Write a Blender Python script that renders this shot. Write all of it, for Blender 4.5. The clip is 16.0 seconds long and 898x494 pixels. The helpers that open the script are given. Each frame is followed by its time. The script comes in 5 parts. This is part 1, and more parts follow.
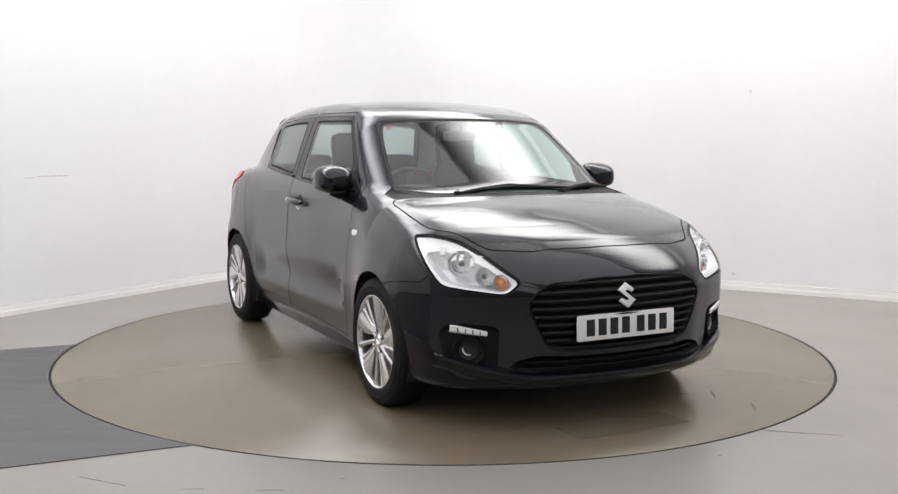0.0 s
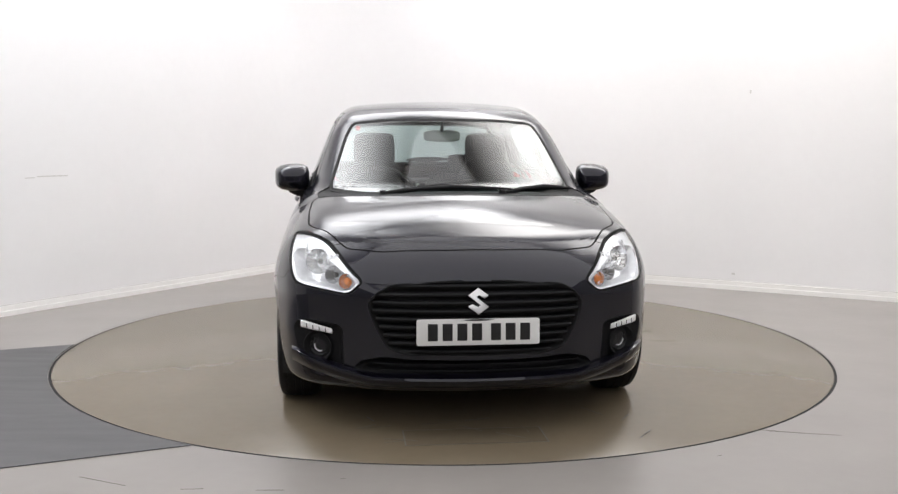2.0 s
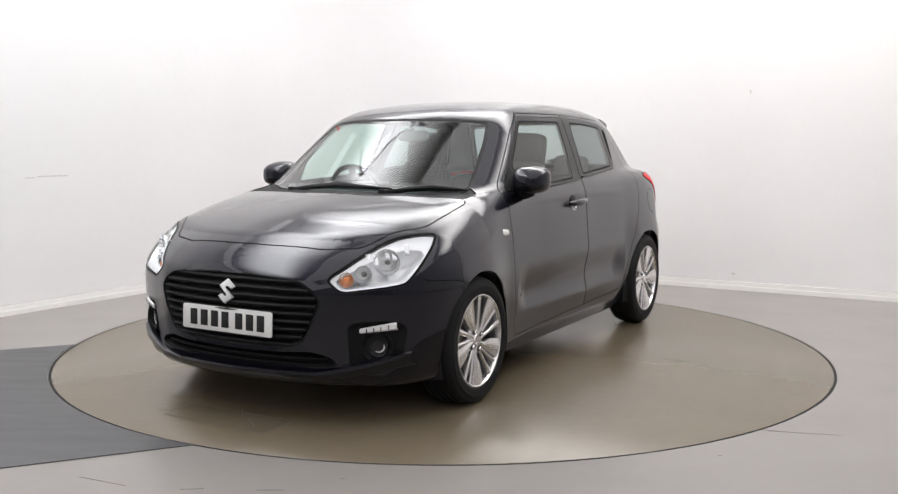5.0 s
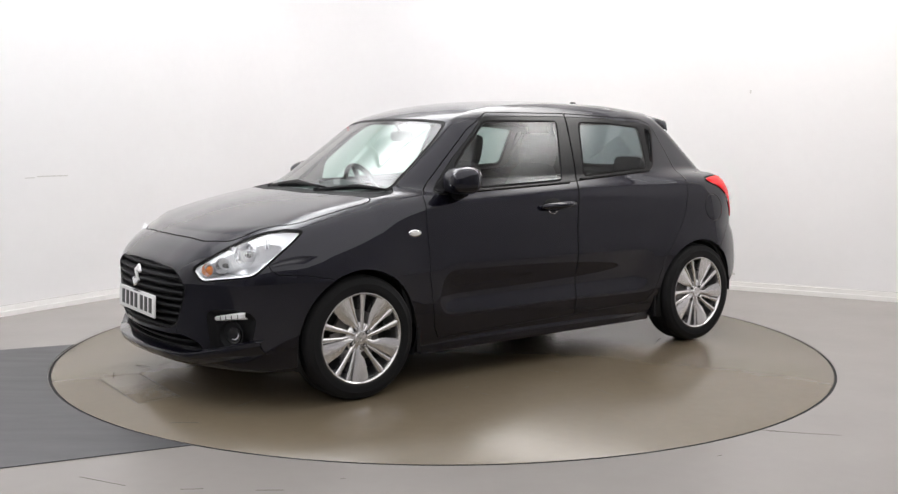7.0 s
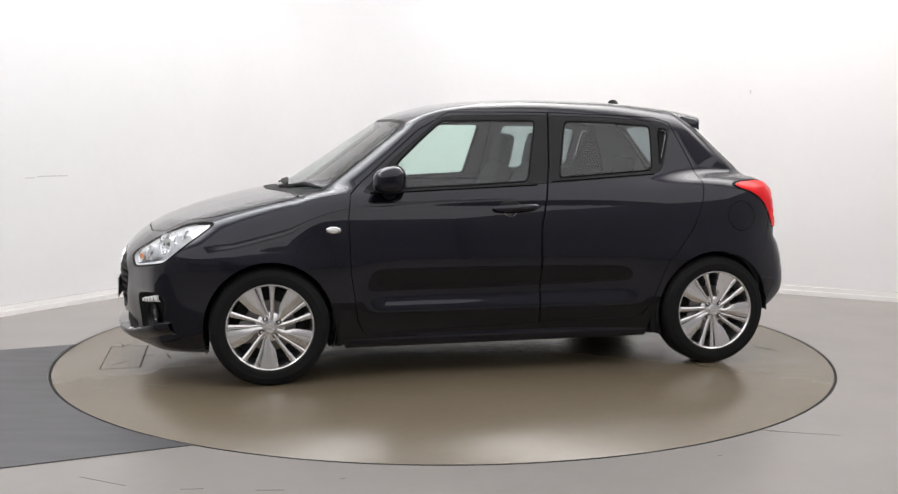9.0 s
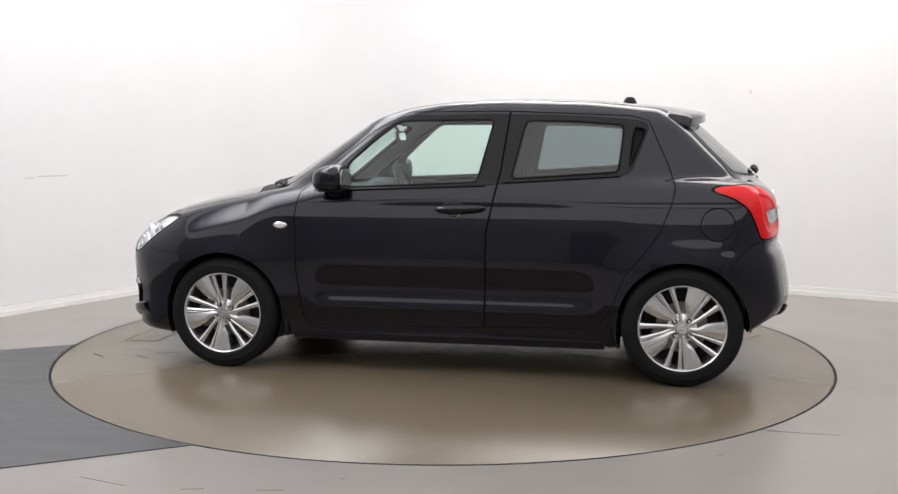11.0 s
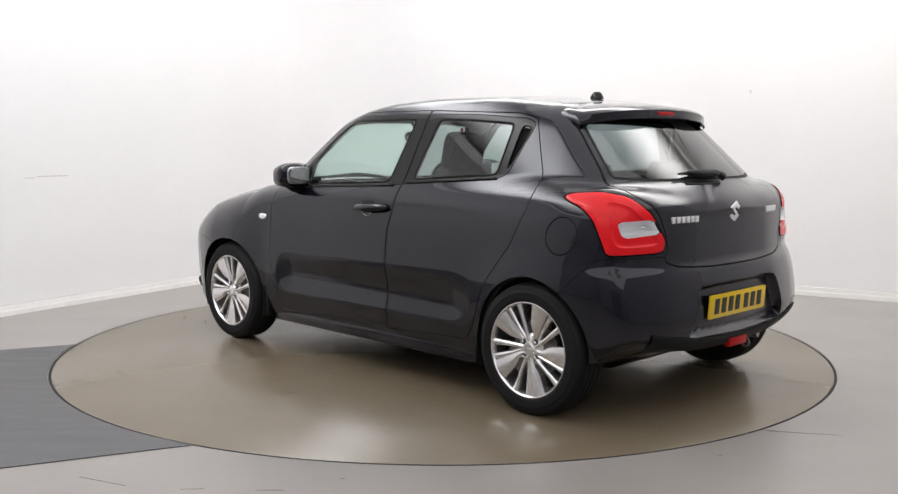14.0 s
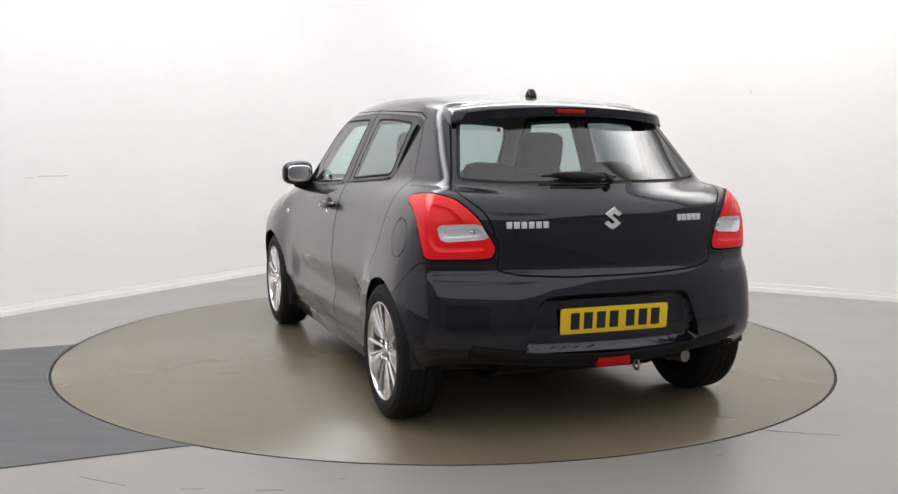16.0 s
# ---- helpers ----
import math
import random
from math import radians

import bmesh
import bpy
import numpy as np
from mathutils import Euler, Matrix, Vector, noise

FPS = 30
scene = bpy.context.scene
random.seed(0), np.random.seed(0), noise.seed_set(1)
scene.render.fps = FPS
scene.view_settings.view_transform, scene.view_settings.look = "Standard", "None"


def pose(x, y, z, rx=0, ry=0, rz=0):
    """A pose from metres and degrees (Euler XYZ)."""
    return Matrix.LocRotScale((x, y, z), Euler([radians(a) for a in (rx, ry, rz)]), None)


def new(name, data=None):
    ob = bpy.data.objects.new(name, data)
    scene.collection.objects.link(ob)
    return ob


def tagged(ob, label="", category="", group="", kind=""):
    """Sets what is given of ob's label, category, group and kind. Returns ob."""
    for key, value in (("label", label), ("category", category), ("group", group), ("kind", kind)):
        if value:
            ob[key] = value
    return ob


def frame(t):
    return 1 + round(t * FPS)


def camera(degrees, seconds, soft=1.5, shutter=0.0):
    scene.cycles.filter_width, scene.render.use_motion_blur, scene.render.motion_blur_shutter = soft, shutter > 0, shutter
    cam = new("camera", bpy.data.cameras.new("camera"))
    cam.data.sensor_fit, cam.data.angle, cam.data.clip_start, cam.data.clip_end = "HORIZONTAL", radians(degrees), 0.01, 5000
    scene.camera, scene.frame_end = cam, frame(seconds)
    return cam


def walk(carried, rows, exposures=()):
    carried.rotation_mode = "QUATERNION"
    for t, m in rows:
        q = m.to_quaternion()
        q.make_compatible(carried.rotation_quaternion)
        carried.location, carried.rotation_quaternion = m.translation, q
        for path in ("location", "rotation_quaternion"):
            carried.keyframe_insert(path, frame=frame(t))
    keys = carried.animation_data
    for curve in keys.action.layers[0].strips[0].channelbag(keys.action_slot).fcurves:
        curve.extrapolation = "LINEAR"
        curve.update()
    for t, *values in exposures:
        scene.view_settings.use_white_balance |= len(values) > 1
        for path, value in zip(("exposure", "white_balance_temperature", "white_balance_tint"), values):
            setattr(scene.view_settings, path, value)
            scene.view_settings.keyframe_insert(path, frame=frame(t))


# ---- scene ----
# ---- camera ----
cam = camera(49.33, 16.0, soft=1.35)
EYE = pose(0.0, -5.892, 1.247, 90 - 6.262, -0.158, -0.289)
walk(cam, [(0.0, EYE), (16.0, EYE)])

# ---- light: a white studio corner under unseen, added soft ceiling panels ----
world = bpy.data.worlds.new("studio_world")
scene.world = world
world.use_nodes = True
world.node_tree.nodes["Background"].inputs[0].default_value = (0.9, 0.93, 1.0, 1)
world.node_tree.nodes["Background"].inputs[1].default_value = 0.05
scene.view_settings.exposure = 0.45

CEILING = 3.7
# middle x, y, turn, length, width, radiance, colour of each soft lamp, all added out of view
ADDED_LAMPS = [(-2.45, -0.84, 57.9, 6.4, 2.2, 5.2, (0.97, 0.98, 1.0)), (2.57, 0.44, -29.3, 6.4, 2.2, 5.2, (1.0, 0.98, 0.96)), (-0.35, 2.45, 14.0, 3.0, 2.2, 3.3, (0.98, 0.98, 1.0)), (0.0, -5.6, 0.0, 6.0, 1.6, 1.2, (1.0, 0.99, 0.97))]


# ---- materials ----
def mat(name, colour, rough=0.5, metal=0.0, vary=0.0, scale=20.0, bump=0.0, bump_scale=200.0, coat=0.0, **more):
    """A principled material with noise in its colour at two scales, in its gloss, and in its relief."""
    m = bpy.data.materials.new(name)
    m.use_nodes = True
    nt = m.node_tree
    b = nt.nodes["Principled BSDF"]
    b.inputs["Base Color"].default_value = (*colour, 1)
    b.inputs["Roughness"].default_value = rough
    b.inputs["Metallic"].default_value = metal
    b.inputs["Coat Weight"].default_value = coat
    b.inputs["Coat Roughness"].default_value = 0.035
    for key, value in more.items():
        b.inputs[key.replace("_", " ")].default_value = value
    tc = nt.nodes.new("ShaderNodeTexCoord")
    if vary:
        big, fine = nt.nodes.new("ShaderNodeTexNoise"), nt.nodes.new("ShaderNodeTexNoise")
        big.inputs["Scale"].default_value, fine.inputs["Scale"].default_value = scale, scale * 12
        big.inputs["Detail"].default_value = 5
        mixed = nt.nodes.new("ShaderNodeMath")
        mixed.operation = "MULTIPLY_ADD"
        mixed.inputs[1].default_value = 0.35
        ramp = nt.nodes.new("ShaderNodeMapRange")
        ramp.inputs["From Min"].default_value, ramp.inputs["From Max"].default_value = 0.35, 1.0
        ramp.inputs["To Min"].default_value, ramp.inputs["To Max"].default_value = 1 - vary, 1 + vary
        mul = nt.nodes.new("ShaderNodeMix")
        mul.data_type, mul.blend_type = "RGBA", "MULTIPLY"
        mul.inputs["Factor"].default_value = 1
        mul.inputs["A"].default_value = (*colour, 1)
        nt.links.new(tc.outputs["Object"], big.inputs["Vector"])
        nt.links.new(tc.outputs["Object"], fine.inputs["Vector"])
        nt.links.new(fine.outputs["Fac"], mixed.inputs[0])
        nt.links.new(big.outputs["Fac"], mixed.inputs[2])
        nt.links.new(mixed.outputs[0], ramp.inputs["Value"])
        nt.links.new(ramp.outputs[0], mul.inputs["B"])
        nt.links.new(mul.outputs["Result"], b.inputs["Base Color"])
    if bump:
        n = nt.nodes.new("ShaderNodeTexNoise")
        n.inputs["Scale"].default_value = bump_scale
        n.inputs["Detail"].default_value = 4
        bp = nt.nodes.new("ShaderNodeBump")
        bp.inputs["Strength"].default_value = bump
        bp.inputs["Distance"].default_value = 0.002
        nt.links.new(tc.outputs["Object"], n.inputs["Vector"])
        nt.links.new(n.outputs["Fac"], bp.inputs["Height"])
        nt.links.new(bp.outputs["Normal"], b.inputs["Normal"])
    return m


def glass(name, colour, base=0.075, rise=4.6):
    """Thin tinted glazing: a clear film under a gloss that grows at grazing angles, alike from both sides."""
    m = bpy.data.materials.new(name)
    m.use_nodes = True
    nt = m.node_tree
    out = nt.nodes["Material Output"]
    nt.nodes.remove(nt.nodes["Principled BSDF"])
    clear, gloss, mix, edge, power, line = (nt.nodes.new("ShaderNode" + k) for k in ("BsdfTransparent", "BsdfGlossy", "MixShader", "LayerWeight", "Math", "Math"))
    clear.inputs[0].default_value = (*colour, 1)
    gloss.inputs["Roughness"].default_value = 0.0
    edge.inputs["Blend"].default_value = 0.5
    power.operation, power.inputs[1].default_value = "POWER", rise
    line.operation, line.inputs[1].default_value, line.inputs[2].default_value = "MULTIPLY_ADD", 0.9, base
    nt.links.new(edge.outputs["Facing"], power.inputs[0])
    nt.links.new(power.outputs[0], line.inputs[0])
    nt.links.new(line.outputs[0], mix.inputs[0])
    nt.links.new(clear.outputs[0], mix.inputs[1])
    nt.links.new(gloss.outputs[0], mix.inputs[2])
    nt.links.new(mix.outputs[0], out.inputs[0])
    return m


def floor_mat(name, colour, rough, vary, streak, gloss=0.5):
    """Painted, polished concrete: broad clouds, fine specks, sweeping wear in the gloss."""
    m = mat(name, colour, rough, vary=vary, scale=1.3, bump=0.05, bump_scale=90, Specular_IOR_Level=gloss)
    nt = m.node_tree
    b = nt.nodes["Principled BSDF"]
    tc = nt.nodes.new("ShaderNodeTexCoord")
    mp = nt.nodes.new("ShaderNodeMapping")
    mp.inputs["Scale"].default_value = streak
    n = nt.nodes.new("ShaderNodeTexNoise")
    n.inputs["Scale"].default_value = 2.2
    n.inputs["Detail"].default_value = 8
    rg = nt.nodes.new("ShaderNodeMapRange")
    rg.inputs["From Min"].default_value, rg.inputs["From Max"].default_value = 0.3, 0.7
    rg.inputs["To Min"].default_value, rg.inputs["To Max"].default_value = rough * 0.93, rough * 1.08
    nt.links.new(tc.outputs["Object"], mp.inputs[0])
    nt.links.new(mp.outputs[0], n.inputs["Vector"])
    nt.links.new(n.outputs["Fac"], rg.inputs["Value"])
    nt.links.new(rg.outputs[0], b.inputs["Roughness"])
    return m


def diffuser(name, colour, strength):
    """An added lamp's fabric front: brightest along its middle, fading softly towards its long edges."""
    m = bpy.data.materials.new(name)
    m.use_nodes = True
    nt = m.node_tree
    b = nt.nodes["Principled BSDF"]
    b.inputs["Base Color"].default_value = (0.8, 0.8, 0.8, 1)
    b.inputs["Roughness"].default_value = 0.8
    b.inputs["Emission Color"].default_value = (*colour, 1)
    tc, sep, one, two = (nt.nodes.new("ShaderNode" + k) for k in ("TexCoord", "SeparateXYZ", "MapRange", "MapRange"))
    near, far, both, power = (nt.nodes.new("ShaderNodeMath") for _ in range(4))
    for node, op in ((near, "PINGPONG"), (far, "PINGPONG"), (both, "MULTIPLY"), (power, "MULTIPLY")):
        node.operation = op
    near.inputs[1].default_value = far.inputs[1].default_value = 0.5
    for node, top in ((one, 0.5), (two, 0.25)):
        node.interpolation_type = "SMOOTHSTEP"
        node.inputs["From Max"].default_value = top
    power.inputs[1].default_value = strength
    nt.links.new(tc.outputs["Generated"], sep.inputs[0])
    nt.links.new(sep.outputs["Y"], near.inputs[0])
    nt.links.new(sep.outputs["X"], far.inputs[0])
    nt.links.new(near.outputs[0], one.inputs["Value"])
    nt.links.new(far.outputs[0], two.inputs["Value"])
    nt.links.new(one.outputs[0], both.inputs[0])
    nt.links.new(two.outputs[0], both.inputs[1])
    nt.links.new(both.outputs[0], power.inputs[0])
    nt.links.new(power.outputs[0], b.inputs["Emission Strength"])
    return m


WALL = mat("white_wall_paint", (0.81, 0.795, 0.795), 0.6, vary=0.025, scale=1.2, bump=0.03, bump_scale=60)
DARK_WALL = mat("unseen_shutter_grey", (0.22, 0.22, 0.23), 0.7, vary=0.05, scale=1.5)
# The emission is added fill light; the ceiling itself is no lamp.
CEIL = mat("glowing_fill_ceiling", (0.80, 0.80, 0.80), 0.8, vary=0.03, scale=2, Emission_Color=(0.98, 0.98, 1.0, 1), Emission_Strength=0.75)
UNSEEN_WALL = mat("unseen_wall_grey", (0.42, 0.415, 0.43), 0.7, vary=0.05, scale=1.5)
SKIRT = mat("white_skirting_gloss", (0.85, 0.83, 0.81), 0.35, vary=0.03, scale=5)
FLOOR = floor_mat("grey_epoxy_floor", (0.262, 0.242, 0.226), 0.33, 0.07, (1, 1, 1))
TABLE = floor_mat("taupe_epoxy_turntable", (0.148, 0.118, 0.080), 0.25, 0.09, (1, 3, 1), 0.65)
MATTING = floor_mat("slate_vinyl_sheet", (0.066, 0.065, 0.069), 0.42, 0.14, (1, 6, 1))
# Black that stands in for the shade in the turntable's gap.
GAP = mat("gap_shade_black", (0.01, 0.01, 0.01), 0.8)
PAINT = mat("metallic_black_paint", (0.0062, 0.0060, 0.0128), 0.36, 0.65, vary=0.05, scale=900, coat=1.0, Specular_IOR_Level=0.06, Coat_Roughness=0.02)
PLASTIC = mat("black_textured_plastic", (0.009, 0.009, 0.010), 0.55, Specular_IOR_Level=0.18, vary=0.1, scale=40, bump=0.15, bump_scale=900)
GLOSS_BLACK = mat("gloss_black_plastic", (0.006, 0.006, 0.007), 0.22, Specular_IOR_Level=0.3)
SEAM = mat("panel_gap_black", (0.004, 0.004, 0.004), 0.7)
RUBBER = mat("tyre_rubber", (0.0075, 0.0075, 0.008), 0.7, Specular_IOR_Level=0.25, vary=0.12, scale=30, bump=0.2, bump_scale=400)
ALLOY = mat("silver_alloy", (0.80, 0.79, 0.79), 0.24, 0.88, vary=0.03, scale=15)
# Silver alloy darkened to paint in the shade behind the spokes.
SHADED_BARREL = mat("shaded_barrel_alloy", (0.17, 0.17, 0.175), 0.42, 0.7, vary=0.08, scale=20)
DISC = mat("brake_steel", (0.22, 0.21, 0.20), 0.35, 0.9, vary=0.15, scale=30)
SILVER = mat("satin_silver_badge", (0.86, 0.86, 0.87), 0.28, 0.45, vary=0.03, scale=60)
CHROME = mat("bright_chrome", (0.85, 0.85, 0.86), 0.08, 1.0)
WELL = mat("pale_lamp_chrome", (0.88, 0.88, 0.89), 0.28, 0.45, vary=0.10, scale=60, bump=0.5, bump_scale=60)
REFLECTOR = mat("lamp_reflector", (0.94, 0.94, 0.95), 0.30, 0.25, vary=0.03, scale=40)
FACET = mat("faceted_lamp_chrome", (0.90, 0.90, 0.91), 0.10, 0.9, vary=0.06, scale=40, bump=0.5, bump_scale=70)
CLEAR = glass("clear_window_glass", (0.80, 0.93, 0.88), 0.08)
SCREEN_GLASS = glass("green_windscreen_glass", (0.80, 0.94, 0.90), 0.09, 3.5)
TINT = glass("tinted_window_glass", (0.48, 0.53, 0.54), 0.09)
REAR_CLEAR = glass("grey_window_glass", (0.43, 0.49, 0.49), 0.085)
LENS = glass("clear_lamp_lens", (0.95, 0.96, 0.97), 0.05)
RED = mat("red_lamp_plastic", (0.80, 0.006, 0.012), 0.25, vary=0.04, scale=60, coat=0.25, Specular_IOR_Level=0.25)
DARK_RED = mat("deep_red_reflector", (0.42, 0.004, 0.007), 0.35, Specular_IOR_Level=0.2)
AMBER = mat("amber_bulb_cover", (0.85, 0.25, 0.04), 0.2, coat=0.4)
FABRIC = mat("charcoal_seat_fabric", (0.028, 0.028, 0.030), 0.9, vary=0.15, scale=25)
TRIM = mat("dark_interior_plastic", (0.045, 0.045, 0.047), 0.6, vary=0.1, scale=50)
LINING = mat("grey_headlining", (0.42, 0.41, 0.39), 0.9, vary=0.06, scale=40)
UNDER = mat("underbody_black", (0.012, 0.012, 0.012), 0.8, vary=0.2, scale=12)
WHITE_PLATE = mat("white_plate", (0.80, 0.80, 0.78), 0.3, vary=0.02, scale=20)
YELLOW_PLATE = mat("yellow_plate", (0.80, 0.55, 0.015), 0.3, vary=0.03, scale=20)
INK = mat("plate_ink", (0.01, 0.01, 0.01), 0.4)
# Grey of the wall scrapes, also of the skirting's painted shadow line.
SCRAPE_AND_SHADE = mat("grey_scrape_and_shade", (0.60, 0.58, 0.56), 0.6, vary=0.1, scale=40)
DARK_SCUFF = mat("dark_scuff", (0.11, 0.098, 0.080), 0.8, Specular_IOR_Level=0.15, vary=0.2, scale=40)
STICKER_RED = mat("red_sticker", (0.6, 0.03, 0.02), 0.5)


# ---- mesh helpers ----
def link_mesh(name, verts, faces, material, parent=None, label="", smooth=False, normals=None):
    me = bpy.data.meshes.new(name)
    me.from_pydata([tuple(v) for v in verts], [], [tuple(int(i) for i in f) for f in faces])
    me.materials.append(material)
    if smooth or normals is not None:
        me.shade_smooth()
    if normals is not None:
        me.normals_split_custom_set_from_vertices([tuple(n) for n in normals])
    me.update()
    ob = new(name, me)
    if parent is not None:
        ob.parent = parent
    if label:
        tagged(ob, label)
    return ob


def part(name, bm, material, parent=None, label="", smooth=True):
    """Links a bmesh as one mesh object, under a thing or under a part."""
    me = bpy.data.meshes.new(name)
    bmesh.ops.recalc_face_normals(bm, faces=bm.faces)
    bm.to_mesh(me)
    bm.free()
    me.materials.append(material)
    if smooth:
        me.shade_smooth()
        me.set_sharp_from_angle(angle=radians(38))
    ob = new(name, me)
    if parent is not None:
        ob.parent = parent
    if label:
        tagged(ob, label)
    return ob


def box(bm, lo, hi, bevel=0.0, m=None, segments=2):
    """A box from lo to hi in bm, with its edges rounded."""
    lo, hi = Vector(lo), Vector(hi)
    made = bmesh.ops.create_cube(bm, size=1)["verts"]
    for v in made:
        v.co = Vector([lo[i] + (v.co[i] + 0.5) * (hi[i] - lo[i]) for i in range(3)])
    edges = list({e for v in made for e in v.link_edges})
    if bevel:
        got = bmesh.ops.bevel(bm, geom=edges, offset=bevel, segments=segments, profile=0.6, affect="EDGES")
        made = list({v for f in got["faces"] for v in f.verts} | {v for v in made if v.is_valid})
    if m is not None:
        bmesh.ops.transform(bm, matrix=m, verts=made)
    return made


def lathe(bm, rows, steps=64, m=None):
    """Turns rows of (radius, height) round the z axis."""
    rings = [[bm.verts.new((r * math.cos(a), r * math.sin(a), h)) for a in [math.tau * k / steps for k in range(steps)]] for r, h in rows]
    for p, q in zip(rings, rings[1:]):
        for k in range(steps):
            bm.faces.new((p[k], p[(k + 1) % steps], q[(k + 1) % steps], q[k]))
    if m is not None:
        bmesh.ops.transform(bm, matrix=m, verts=[v for r in rings for v in r])
    return rings


def slab(bm, outline, lo, hi, m=None, bevel=0.0):
    """A flat outline (x, y) made solid from z = lo to z = hi."""
    a = [bm.verts.new((x, y, lo)) for x, y in outline]
    b = [bm.verts.new((x, y, hi)) for x, y in outline]
    n = len(outline)
    bm.faces.new(a[::-1]), bm.faces.new(b)
    for k in range(n):
        bm.faces.new((a[k], a[(k + 1) % n], b[(k + 1) % n], b[k]))
    vs = a + b
    if bevel:
        top = [e for e in {e for v in b for e in v.link_edges} if all(v in b for v in e.verts)]
        got = bmesh.ops.bevel(bm, geom=top, offset=bevel, segments=2, profile=0.5, affect="EDGES")
        vs = list({v for f in got["faces"] for v in f.verts} | {v for v in vs if v.is_valid})
    if m is not None:
        bmesh.ops.transform(bm, matrix=m, verts=vs)
    return vs


# ---- the studio ----
CORNER = Vector((-1.056, 4.197, 0))
LEFT, RIGHT = Vector((-0.532, -0.847, 0)), Vector((0.872, -0.490, 0))
COVE = 0.9


def wall_line(offset):
    """The plan of the two white walls and the rounded corner between them, moved outward by offset."""
    nl, nr = Vector((-LEFT.y, LEFT.x, 0)), Vector((RIGHT.y, -RIGHT.x, 0))
    nl, nr = (nl if nl.x < 0 else -nl), (nr if nr.y > 0 else -nr)
    a, b = CORNER + LEFT * COVE, CORNER + RIGHT * COVE
    pts = [a + LEFT * k for k in (8.5, 6.5, 4, 2, 1)]
    bend = [(1 - s) ** 2 * a + 2 * s * (1 - s) * CORNER + s * s * b for s in [k / 12 for k in range(13)]]
    pts += bend + [b + RIGHT * k for k in (1, 2, 4, 6.5)]
    out = []
    for k, p in enumerate(pts):
        d = (pts[min(k + 1, len(pts) - 1)] - pts[max(k - 1, 0)]).normalized()
        out.append(p + Vector((-d.y, d.x, 0)) * offset)
    return out


def wall_strip(name, inner, outer, lo, hi, material, label, category):
    a, b = wall_line(inner), wall_line(outer)
    bm = bmesh.new()
    rows = [[bm.verts.new((p.x, p.y, z)) for p in line] for line, z in ((a, lo), (a, hi), (b, hi), (b, lo))]
    for r, s in zip(rows, rows[1:] + rows[:1]):
        for k in range(len(r) - 1):
            bm.faces.new((r[k], r[k + 1], s[k + 1], s[k]))
    bm.faces.new([r[0] for r in rows]), bm.faces.new([r[-1] for r in rows][::-1])
    return tagged(part(name, bm, material), label, category, kind="structure")


